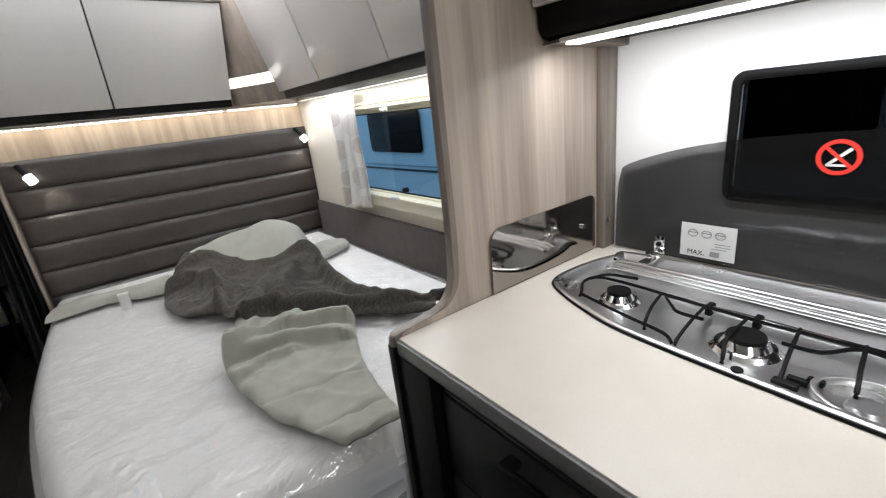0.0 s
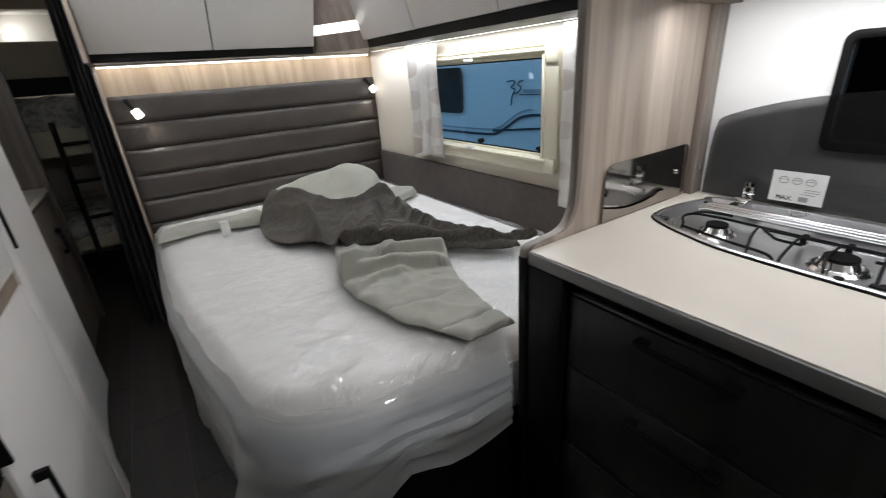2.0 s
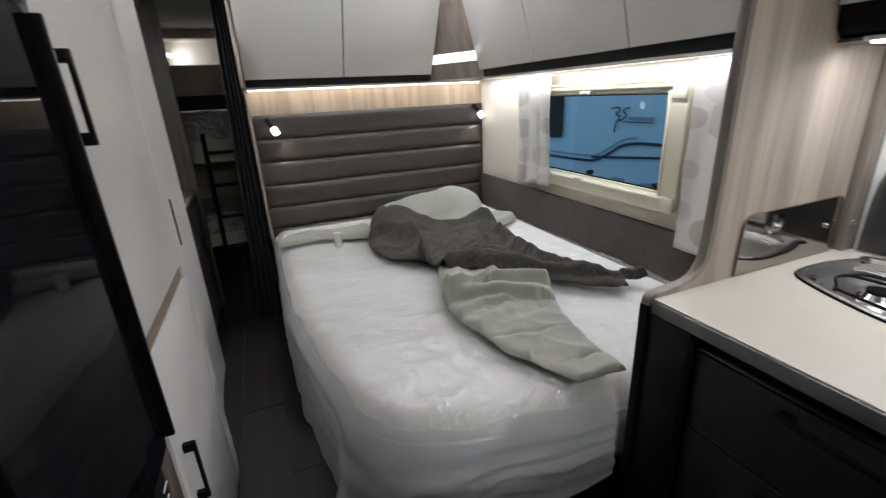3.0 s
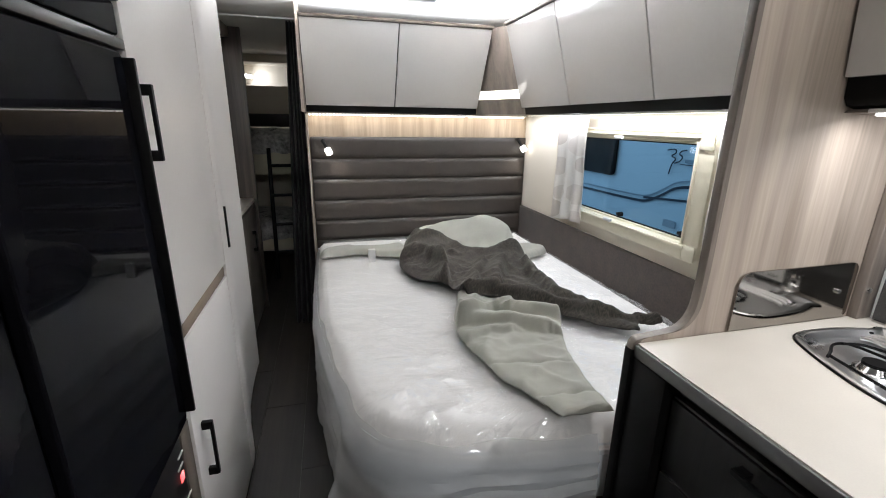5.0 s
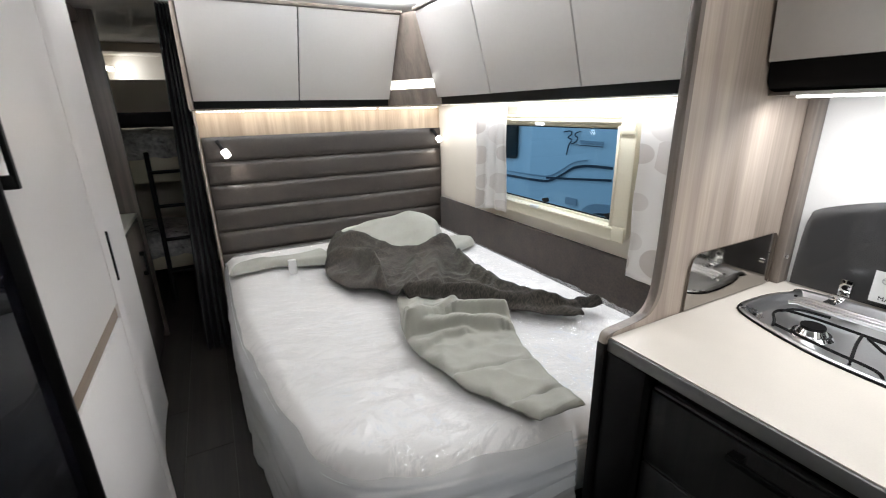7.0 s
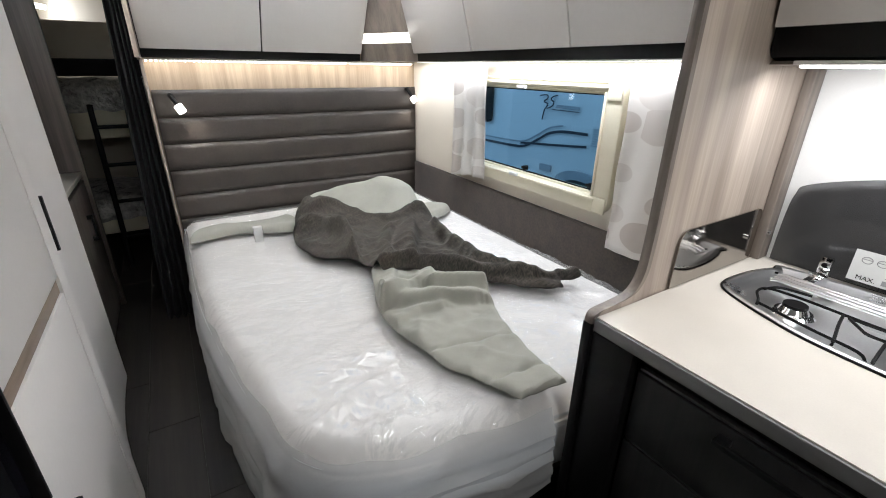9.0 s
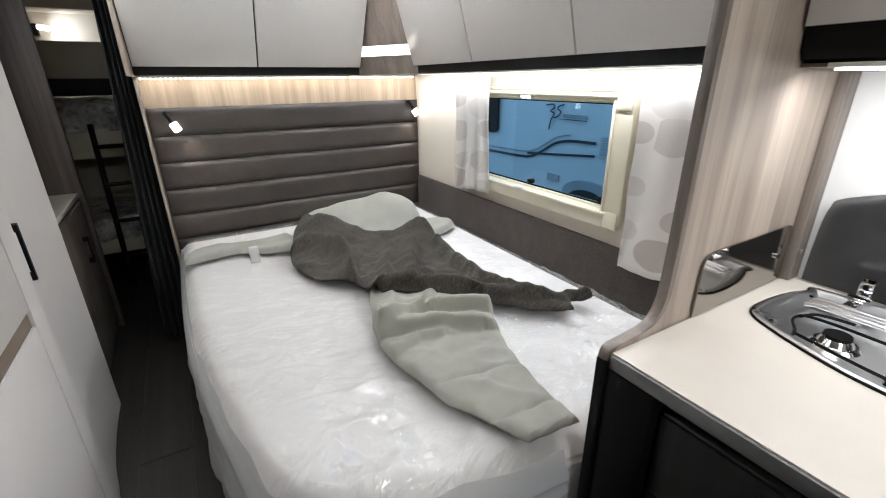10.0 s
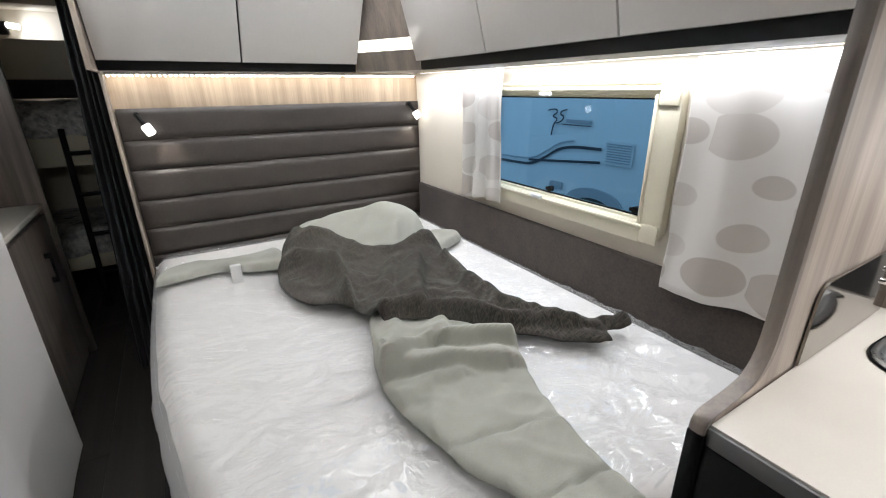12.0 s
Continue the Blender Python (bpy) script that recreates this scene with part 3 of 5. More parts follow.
for y in (-1.105, -1.49):
    t = disc((-0.002, y, WZ0 + 0.040), 0.011, 0.018, axis="x")
    box((-0.012, y - 0.02, WZ0 + 0.033), (-0.004, y + 0.02, WZ0 + 0.047), 0.003, t)
    part("turn_lock", t, BLACK, win, "black turn lock")


for z in (WZ1 - 0.040, WZ0 - 0.048):
    part("corner_cap", box((-0.041, WY0 - 0.066, z), (-0.033, WY0 - 0.004, z + 0.062), 0.006), CREAM_PLASTIC, win, "moulded cream corner cap")
part("guide_rail", box((-0.040, WY0 - 0.002, WZ0 + 0.012), (-0.030, WY0 + 0.009, WZ1 - 0.010), 0.003), CREAM_PLASTIC, win, "cream blind guide")


def hanging(name, y0, y1, z0, z1, waves, depth, x, material, label, ragged=0.008):
    """A hanging cloth with folds along y."""
    t = bmesh.new()
    uv = t.loops.layers.uv.new("UVMap")
    nu, nv = 90, 26
    rows = []
    for j in range(nv + 1):
        q = j / nv
        row = []
        for i in range(nu + 1):
            u = i / nu
            y = y0 + (y1 - y0) * u
            low = z0 + ragged * noise.noise(Vector((y * 14, 1.7, 0))) + 0.012 * math.sin(u * 5)
            z = low + (z1 - low) * q
            fold = math.sin(u * waves * 2 * math.pi + 1.2 * noise.noise(Vector((y * 6, z * 2, 5)))) * depth
            fold += 0.010 * noise.noise(Vector((y * 9, z * 3, 9)))
            row.append((t.verts.new((x + fold * (0.55 + 0.45 * (1 - q)), y + 0.012 * (1 - q) * noise.noise(Vector((z * 7, u * 3, 2))), z)), (u * abs(y1 - y0) * 1.0, q * (z1 - z0))))
        rows.append(row)
    for j in range(nv):
        for i in range(nu):
            c = (rows[j][i], rows[j][i + 1], rows[j + 1][i + 1], rows[j + 1][i])
            face = t.faces.new([v for v, _ in c])
            for loop, (_, w) in zip(face.loops, c):
                loop[uv].uv = (w[0] + abs(y0), w[1])
    ob = single(name, t, material, label, "curtain", "curtains at the bed window")
    md = ob.modifiers.new("thick", "SOLIDIFY")
    md.thickness = 0.0012
    return ob


hanging("curtain", -0.862, -0.555, 0.857, 1.415, 3.2, 0.012, -0.062, CURTAIN, "sheer white curtain with grey pebble print, narrow")
hanging("curtain", -2.086, -1.645, 0.784, 1.415, 2.4, 0.009, -0.066, CURTAIN, "sheer white curtain with grey pebble print, wide")

# padded side board along the window wall
pad = thing("side_pad", (-0.02, -1.06, 0.4), "taupe suede padded board along the window wall", "wall pad")
part("board", box((-0.012, -2.092, 0.40), (-0.001, -0.052, 0.812), 0.002), BLACK, pad)
part("cushion", box((-0.036, -2.092, 0.40), (-0.013, -0.052, 0.822), 0.010, seg=3), SUEDE, pad, "padded taupe suede")

# ---- oak end panel of the kitchen ----
PY0, PY1 = -2.112, -2.094
front = [(-0.690, 0.0), (-0.690, 0.895)] + curve([(-0.688, 0.908), (-0.676, 0.919), (-0.63, 0.923), (-0.580, 0.929), (-0.554, 0.944), (-0.538, 0.972), (-0.532, 1.01), (-0.529, 1.10), (-0.529, 1.3), (-0.527, 1.6), (-0.522, 1.94)], 4)
panel = thing("end_panel", (-0.34, -2.103, 0), "greige oak end panel with a curved front edge", "end panel")
part("board", prism([(-0.001, 0.0)] + front + [(-0.001, 1.94)], "y", PY0, PY1), OAK, panel)
t = bmesh.new()
loops = []
for u, v in front[1:]:
    loops.append([t.verts.new((u + a, b, v)) for a, b in ((-0.004, PY0 - 0.002), (-0.007, PY0 + 0.004), (-0.007, PY1 - 0.004), (-0.004, PY1 + 0.002), (0.010, PY1 + 0.002), (0.010, PY0 - 0.002))])
for p, q in zip(loops, loops[1:]):
    for k in range(6):
        t.faces.new((p[k], p[(k + 1) % 6], q[(k + 1) % 6], q[k]))
part("edge_trim", t, OAK_TRIM, panel, "rounded grey-brown edge trim")
part("lower_edge", box((-0.6975, PY0 - 0.0025, 0.0), (-0.686, PY1 + 0.0025, 0.895), 0.002), BLACK, panel, "black lower edge")
plate = [(-0.438, 0.914), (-0.075, 0.914), (-0.066, 0.925), (-0.066, 1.040)] + [(-0.066 - 0.02 + 0.02 * math.cos(a), 1.040 + 0.02 * math.sin(a)) for a in (0.5, 1.0, 1.57)] + [(-0.405 - 0.03 * math.sin(a), 1.028 + 0.03 * math.cos(a)) for a in (0, 0.5, 1.0, 1.57)]
splash = thing("splash_plate", (-0.22, PY0, 0.9), "smoked mirror splash plate screwed to the oak panel", "splash guard")
part("plate", prism(plate, "y", PY0 - 0.007, PY0 - 0.003), SMOKED_MIRROR, splash)
for x, z in ((-0.118, 0.988), (-0.040, 0.990)):
    part("screw", disc((x, PY0 - (0.010 if x < -0.1 else 0.026), z), 0.0065, 0.006, axis="y"), CHROME, splash, "round chrome screw cap")

# ---- kitchen unit ----


def drawer_unit(y1, y0, rows, label):
    ob = thing("kitchen_cabinet", (-0.34, (y0 + y1) / 2, 0), label, "cabinet", "kitchen cabinets")
    part("body", box((-0.650, y0, 0.06), (-0.003, y1, 0.877), 0.002), BLACK, ob)
    part("plinth", box((-0.600, y0, 0.0), (-0.05, y1, 0.059), 0.001), BLACK, ob)
    for z0, z1, hz in rows:
        d = part("drawer_front", box((-0.672, y0 + 0.004, z0), (-0.652, y1 - 0.004, z1), 0.003), DRAWER, ob, "black-stained drawer front")
        bar_handle(-0.672, (y0 + y1) / 2 - 0.09, (y0 + y1) / 2 + 0.09, hz, hz, -0.026, d)
        part("grip_rail", box((-0.668, y0 + 0.006, z1 + 0.002), (-0.652, y1 - 0.006, z1 + 0.008), 0.001), TRIM_DARK, ob)
    return ob


R3 = [(0.667, 0.838, 0.814), (0.44, 0.657, 0.625), (0.07, 0.430, 0.385)]
single("stile", box((-0.6905, -2.215, 0.0), (-0.30, PY0 - 0.003, 0.877), 0.002), BLACK, "black filler stile beside the drawers", "stile")
drawer_unit(-2.217, -2.737, R3, "black three-drawer kitchen cabinet with bar handles")
drawer_unit(-2.741, -3.281, R3, "black three-drawer kitchen cabinet with bar handles")
drawer_unit(-3.285, -4.19, R3, "wide black kitchen cabinet with bar handles")

# overhead kitchen cabinet
kc = thing("kitchen_overhead_cabinet", (-0.13, -3.1, 1.43), "white overhead kitchen cabinet with black underside", "overhead cabinet")
prof = [(-0.003, 1.418), (-0.222, 1.418), (-0.246, 1.424), (-0.258, 1.440), (-0.276, 1.66), (-0.296, TOP), (-0.003, TOP)]
part("carcass", prism(prof, "y", -4.2, PY0 - 0.003), BLACK, kc, "black carcass with rounded lower edge")
y = PY0 - 0.006
for w in (0.62, 0.70, 0.76):
    pr = [(-0.264, 1.48), (-0.299, TOP), (-0.315, TOP), (-0.279, 1.48)]
    part("door", prism(pr, "y", y - w, y - 0.002, bev=0.001), LAMINATE, kc, "pale grey gloss door")
    y -= w + 0.004
klamp = thing("kitchen_light_strip", (-0.2, -2.7, 1.414), "bright white LED strip lamp under the kitchen cabinet", "light strip")
part("housing", box((-0.250, -2.95, 1.409), (-0.155, -2.16, 1.4175), 0.002), WALL_WHITE, klamp)
part("diffuser", box((-0.243, -2.94, 1.403), (-0.203, -2.17, 1.4085), 0.002), LED_BAR, klamp, "glowing diffuser")
single("panel_bracket", prism([(-0.003, 1.417), (-0.240, 1.417), (-0.248, 1.410), (-0.003, 1.402)], "y", -2.165, PY0 - 0.003, bev=0.001), OAK_TRIM, "slim oak rail under the kitchen cabinet", "rail")
single("wall_batten", box((-0.052, PY0 - 0.024, 0.911), (-0.001, PY0 - 0.001, 1.411), 0.002), OAK_TRIM, "slim oak corner batten on the kitchen wall", "trim")

# kitchen window
kw = thing("kitchen_window", (0, -2.78, KZ0), "small kitchen window with black frame and dark pane", "window")
part("window_frame", ring(rrect(KY0 - 0.014, KZ0 - 0.016, KY1 + 0.014, KZ1 + 0.014, 0.024), rrect(KY0 + 0.004, KZ0 + 0.006, KY1 - 0.004, KZ1 - 0.004, 0.012), "x", -0.014, -0.001, bev=0.004), BLACK, kw, "black rounded frame")
part("pane", prism(rrect(KY0 + 0.002, KZ0 + 0.002, KY1 - 0.002, KZ1 - 0.002, 0.01), "x", 0.004, 0.008), PANE_DARK, kw, "dark-tinted pane")

# hob with glass lid
HZ = 0.910
front_pts = [(-0.045, -2.225), (-0.085, -2.190), (-0.15, -2.170), (-0.225, -2.162), (-0.282, -2.165), (-0.316, -2.185), (-0.345, -2.235), (-0.372, -2.30), (-0.396, -2.38), (-0.407, -2.50), (-0.412, -2.62), (-0.416, -2.72), (-0.414, -2.83), (-0.400, -2.93), (-0.36, -3.03), (-0.28, -3.09), (-0.15, -3.10), (-0.06, -3.07), (-0.032, -2.99), (-0.032, -2.6)]
outline = curve(front_pts, 5, closed=True)
cx, cy = -0.215, -2.62


def inset(k):
    out = []
    n = len(outline)
    for i in range(n):
        a, b = np.array(outline[i - 1]), np.array(outline[(i + 1) % n])
        d = (b - a) / np.linalg.norm(b - a)
        nrm = np.array((-d[1], d[0]))
        p = np.array(outline[i])
        if np.dot(nrm, np.array((cx, cy)) - p) < 0:
            nrm = -nrm
        out.append(tuple(p + nrm * k))
    return out


t = bmesh.new()
hole = [t.verts.new((u, v, HZ)) for u, v in inset(0.006)]
rect = [t.verts.new((u, v, HZ)) for u, v in ((-0.683, -4.2), (-0.002, -4.2), (-0.002, PY0 - 0.003), (-0.683, PY0 - 0.003))]
for loop in (hole, rect):
    for i in range(len(loop)):
        t.edges.new((loop[i], loop[(i + 1) % len(loop)]))
fill = bmesh.ops.triangle_fill(t, edges=t.edges[:], use_beauty=True, normal=(0, 0, 1))
ext = bmesh.ops.extrude_face_region(t, geom=[f for f in fill["geom"] if isinstance(f, bmesh.types.BMFace)])
for v in ext["geom"]:
    if isinstance(v, bmesh.types.BMVert):
        v.co.z -= 0.030
wt = thing("worktop", (-0.34, -3.1, 0.88), "cream stone-look kitchen worktop with grey front edging", "worktop")
part("slab", t, WORKTOP, wt, smooth=False)
part("front_edge", box((-0.690, -4.2, 0.879), (-0.6835, PY0 - 0.003, 0.9075), 0.001), EDGE_GREY, wt, "grey front edging")

hob = thing("gas_hob", (cx, cy, HZ), "oval stainless-steel gas hob with black pan supports", "hob")
t = bmesh.new()
prof = [(-0.001, 0.0005), (0.0, 0.005), (0.003, 0.007), (0.010, 0.007), (0.014, 0.005), (0.020, -0.004), (0.030, -0.012), (0.040, -0.0145)]
loops = []
for k, z in prof:
    row = []
    for u, v in inset(k):
        back = min(max((u + 0.16) / 0.12, 0), 1) if k > 0.018 else 0.0
        row.append(t.verts.new((u - 0.055 * back * (k - 0.018) / 0.022, v, HZ + z)))
    loops.append(row)
for p, q in zip(loops, loops[1:]):
    n = len(p)
    for i in range(n):
        t.faces.new((p[i], p[(i + 1) % n], q[(i + 1) % n], q[i]))
t.faces.new(loops[-1])
part("tray", t, STEEL, hob, "pressed stainless tray")
part("seal", tube([(u, v, HZ + 0.0022) for u, v in inset(-0.002)], 0.0024, closed=True, n=6), BLACK, hob, "black rubber seal")
HB = HZ - 0.0145
for (x, y), r in (((-0.268, -2.312), 0.024), ((-0.296, -2.550), 0.029), ((-0.20, -2.78), 0.030)):
    t = disc((x, y, HB + 0.003), r * 1.75, 0.006, r2=r * 1.5)
    disc((x, y, HB + 0.011), r * 1.30, 0.014, t, r2=r * 0.95)
    b = part("burner", t, CHROME, hob, "chromed burner ring")
    t = disc((x, y, HB + 0.021), r, 0.006, r2=r * 0.96)
    part("burner_cap", t, BLACK, b, "black burner cap")
basin = ring([(-0.345 + 0.052 * math.cos(a), -2.715 + 0.070 * math.sin(a)) for a in np.linspace(0, 2 * math.pi, 33)[:-1]], [(-0.345 + 0.044 * math.cos(a), -2.715 + 0.061 * math.sin(a)) for a in np.linspace(0, 2 * math.pi, 33)[:-1]], "z", HB - 0.001, HB + 0.012, bev=0.002)
part("tap_recess", basin, STEEL, hob, "raised oval rim of a recess")
part("recess_cap", disc((-0.352, -2.705, HB + 0.003), 0.022, 0.006, r2=0.018), STEEL, hob, "pale round cap")


def support(paths):
    for p in paths:
        part("pan_support", tube(curve(p, 4), 0.0031, n=6), BLACK, hob, "black enamelled wire")


zt = HZ + 0.014
support([
    [(-0.330, -2.262, HZ + 0.002), (-0.318, -2.258, zt - 0.003), (-0.285, -2.240, zt), (-0.250, -2.246, zt), (-0.240, -2.29, zt), (-0.240, -2.338, zt), (-0.246, -2.45, zt), (-0.248, -2.55, zt), (-0.247, -2.61, zt), (-0.243, -2.70, zt), (-0.240, -2.95, zt)],
    [(-0.322, -2.262, HZ + 0.004), (-0.347, -2.372, HZ + 0.003), (-0.362, -2.45, HZ + 0.003), (-0.360, -2.465, HB + 0.002)],
    [(-0.265, -2.245, zt + 0.002), (-0.225, -2.262, zt + 0.002), (-0.206, -2.318, zt)],
    [(-0.246, -2.388, zt), (-0.30, -2.398, zt - 0.002), (-0.340, -2.408, HZ + 0.002), (-0.345, -2.409, HB + 0.001)],
    [(-0.252, -2.40, zt), (-0.280, -2.425, zt), (-0.297, -2.445, zt), (-0.296, -2.486, zt)],
    [(-0.248, -2.468, zt), (-0.31, -2.472, zt - 0.002), (-0.368, -2.476, HZ + 0.002), (-0.373, -2.477, HB + 0.001)],
    [(-0.248, -2.535, zt), (-0.33, -2.536, zt - 0.002), (-0.368, -2.545, HZ + 0.002), (-0.372, -2.545, HB + 0.001)],
    [(-0.236, -2.603, zt), (-0.31, -2.611, zt - 0.002), (-0.374, -2.619, HZ + 0.002), (-0.379, -2.62, HB + 0.001)],
    [(-0.298, -2.597, zt), (-0.292, -2.642, zt), (-0.250, -2.676, zt), (-0.255, -2.72, zt), (-0.262, -2.80, zt)],
    [(-0.236, -2.680, zt), (-0.29, -2.685, zt - 0.002), (-0.338, -2.691, HZ + 0.002), (-0.343, -2.692, HB + 0.001)],
])
part("rear_bar", tube([(-0.230, -2.395, HZ + 0.004), (-0.226, -2.95, HZ + 0.004)], 0.0065, n=10), CHROME, hob, "polished rear bar")
for y in (-2.47, -2.545):
    part("bar_clip", box((-0.240, y - 0.006, HZ - 0.008), (-0.218, y + 0.006, HZ + 0.013), 0.003), BLACK, hob, "black clip on the rear bar")
for x, r, lab in ((-0.118, 0.0055, "bright raised steel rib"), (-0.134, 0.004, "bright raised steel rib"), (-0.156, 0.005, "raised steel rib")):
    part("rear_ridge", tube([(x, -2.215, HZ + 0.001), (x, -2.23, HZ + 0.006), (x, -3.00, HZ + 0.006), (x, -3.02, HZ + 0.001)], r, n=10), STEEL, hob, lab)
for x, y, w in ((-0.349, -2.632, 0.012), (-0.336, -2.650, 0.010)):
    part("ignition_lead", box((x - 0.006, y - w, HB + 0.001), (x + 0.005, y + w, HB + 0.011), 0.003), BLACK, hob, "black ignition fitting")
part("clamp", box((-0.392, -2.642, HZ - 0.004), (-0.378, -2.612, HZ + 0.007), 0.003), BLACK, hob, "black rubber clamp on the rim")
part("rim_button", disc((-0.400, -2.575, HZ + 0.006), 0.008, 0.006), BLACK, hob, "small black button")
for x, y in ((-0.118, -2.21), (-0.315, -2.215)):
    part("rim_screw", disc((x, y, HZ + 0.0075), 0.004, 0.003, n=12), BLACK, hob, "small dark screw")

lid = thing("hob_lid", (-0.05, -2.6, 0.91), "raised smoked-glass hob lid leaning on the wall", "hob lid")
lid_out = curve([(-2.152, 0.916), (-2.153, 0.98), (-2.156, 1.06), (-2.163, 1.105), (-2.180, 1.130), (-2.28, 1.163), (-2.40, 1.186), (-2.56, 1.201), (-2.75, 1.206), (-2.95, 1.19), (-3.07, 1.15), (-3.11, 1.05), (-3.12, 0.916)], 5)
part("glass", prism(lid_out, "x", -0.024, -0.019), SMOKED, lid, "smoked glass")
for y in (-2.276, -2.97):
    t = box((-0.040, y - 0.013, 0.920), (-0.025, y + 0.013, 0.968), 0.004)
    box((-0.112, y - 0.012, 0.915), (-0.030, y + 0.012, 0.922), 0.002, t)
    tube([(-0.058, y - 0.02, 0.925), (-0.058, y + 0.02, 0.925)], 0.006, t)
    h = part("hinge", t, CHROME, lid, "chromed lid hinge")
    part("screw", disc((-0.042, y, 0.948), 0.006, 0.004, axis="x"), BLACK, h)

# instruction label on the lid
label = thing("instruction_label", (-0.027, -2.38, 0.96), "white printed hob instruction label on the lid", "label")
LX = -0.0255
part("paper", box((LX - 0.0006, -2.432, 0.928), (LX, -2.319, 1.006), 0), WHITE_PRINT, label)
t = bmesh.new()
for y in (-2.345, -2.373, -2.401):
    tube([(LX - 0.0012, y + 0.010 * math.cos(a), 0.984 + 0.008 * math.sin(a)) for a in np.linspace(0, 2 * math.pi, 18)[:-1]], 0.0007, t, 4, True)
for a, b, z in ((-2.336, -2.354, 0.9845), (-2.364, -2.382, 0.9845), (-2.392, -2.41, 0.9845), (-2.392, -2.422, 0.958), (-2.392, -2.422, 0.964), (-2.385, -2.415, 0.952)):
    box((LX - 0.0012, b, z), (LX - 0.0007, a, z + 0.0014), 0, t)
part("print", t, GREY_PRINT, label, "grey line drawings")


def lettering(text, size, place, turn, material, parent):
    cu = bpy.data.curves.new("lettering", "FONT")
    cu.body, cu.size, cu.extrude = text, size, 0.0002
    tmp = bpy.data.objects.new("lettering", cu)
    scene.collection.objects.link(tmp)
    me = bpy.data.meshes.new_from_object(tmp.evaluated_get(bpy.context.evaluated_depsgraph_get()))
    bpy.data.objects.remove(tmp)
    me.transform(place @ turn)
    me.materials.clear()
    me.materials.append(material)
    ob = new("lettering", me)
    ob.parent = parent
    ob.matrix_parent_inverse = PLACE.get(parent, Matrix()).inverted()
    return ob


lettering("MAX.", 0.0155, Matrix.Translation((LX - 0.0012, -2.335, 0.934)), pose(0, 0, 0, 90, 0, -90), BLACK, label)
part("print_box", box((LX - 0.0012, -2.402, 0.934), (LX - 0.0007, -2.383, 0.946)), GREY_PRINT, label)

# no-naked-flame sticker
st = thing("warning_sticker", (-0.027, -2.553, 1.165), "round red no-open-flame warning sticker on the glass", "sticker")
SC = (-2.571, 1.158)
t = bmesh.new()
ring([(SC[0] + 0.031 * math.cos(a), SC[1] + 0.031 * math.sin(a)) for a in np.linspace(0, 2 * math.pi, 33)[:-1]], [(SC[0] + 0.024 * math.cos(a), SC[1] + 0.024 * math.sin(a)) for a in np.linspace(0, 2 * math.pi, 33)[:-1]], "x", -0.0258, -0.0246, t)
prism([(SC[0] + 0.019, SC[1] + 0.014), (SC[0] + 0.015, SC[1] + 0.018), (SC[0] - 0.019, SC[1] - 0.014), (SC[0] - 0.015, SC[1] - 0.018)], "x", -0.0258, -0.0246, t)
part("red_ring", t, RED, st)
t = prism([(SC[0] - 0.018, SC[1] + 0.013), (SC[0] - 0.014, SC[1] + 0.017), (SC[0] + 0.016, SC[1] - 0.012), (SC[0] + 0.012, SC[1] - 0.015)], "x", -0.0252, -0.0246)
box((-0.0252, SC[1 - 1] - 0.014, SC[1] - 0.016), (-0.0246, SC[0] + 0.016, SC[1] - 0.012), 0, t)
part("pictogram", t, WHITE_PRINT, st)

# ---- bed ----
BT = 0.635
foot = curve([(-1.425, -0.06), (-1.428, -0.6), (-1.420, -1.0), (-1.393, -1.30), (-1.352, -1.58), (-1.318, -1.76), (-1.283, -1.865), (-1.190, -1.955), (-1.00, -2.015), (-0.70, -2.055)], 6) + [(-0.50, -2.085), (-0.04, -2.085), (-0.04, -0.06)]


def shrink(pts, k):
    c = np.array((-0.7, -1.0))
    out = []
    n = len(pts)
    for i in range(n):
        a, b = np.array(pts[i - 1]), np.array(pts[(i + 1) % n])
        d = (b - a) / max(np.linalg.norm(b - a), 1e-9)
        nrm = np.array((-d[1], d[0]))
        if np.dot(nrm, c - np.array(pts[i])) < 0:
            nrm = -nrm
        out.append(tuple(np.array(pts[i]) + nrm * k))
    return out


def inside(x, y, poly):
    hit = False
    j = len(poly) - 1
    for i in range(len(poly)):
        (xi, yi), (xj, yj) = poly[i], poly[j]
        if (yi > y) != (yj > y) and x < (xj - xi) * (y - yi) / (yj - yi) + xi:
            hit = not hit
        j = i
    return hit


def nearest(x, y, poly):
    best, where = 1e9, None
    p = np.array((x, y))
    n = len(poly)
    for i in range(n):
        a, b = np.array(poly[i]), np.array(poly[(i + 1) % n])
        d = b - a
        k = np.clip(np.dot(p - a, d) / max(np.dot(d, d), 1e-12), 0, 1)
        q = a + k * d
        e = np.linalg.norm(p - q)
        if e < best:
            best, where = e, q
    return best, where


def film_wrinkle(x, y):
    near_foot = min(max((-0.9 - y) / 0.6, 0), 1)
    out = 0.004 * abs(noise.noise(Vector((x * 5 + y * 2, y * 4, 2))))
    for k, turn in ((0.010, -0.7), (0.008, 0.4), (0.007, 1.2)):
        out += (0.3 + 0.7 * near_foot) * k * crease(x, y, turn, 9.0, 3.0 + turn)
    patch = 0.10 + 0.90 * near_foot * min(max(0.5 + 1.6 * noise.noise(Vector((x * 2.2, y * 2.2, 6))), 0), 1)
    for k, turn in ((0.0050, -0.9), (0.0045, 0.55), (0.0035, 1.35)):
        out += patch * k * crease(x, y, turn, 21.0, 8.0 + turn)
    return out


def bed_top(x, y):
    return 0.6425 + film_wrinkle(x, y)


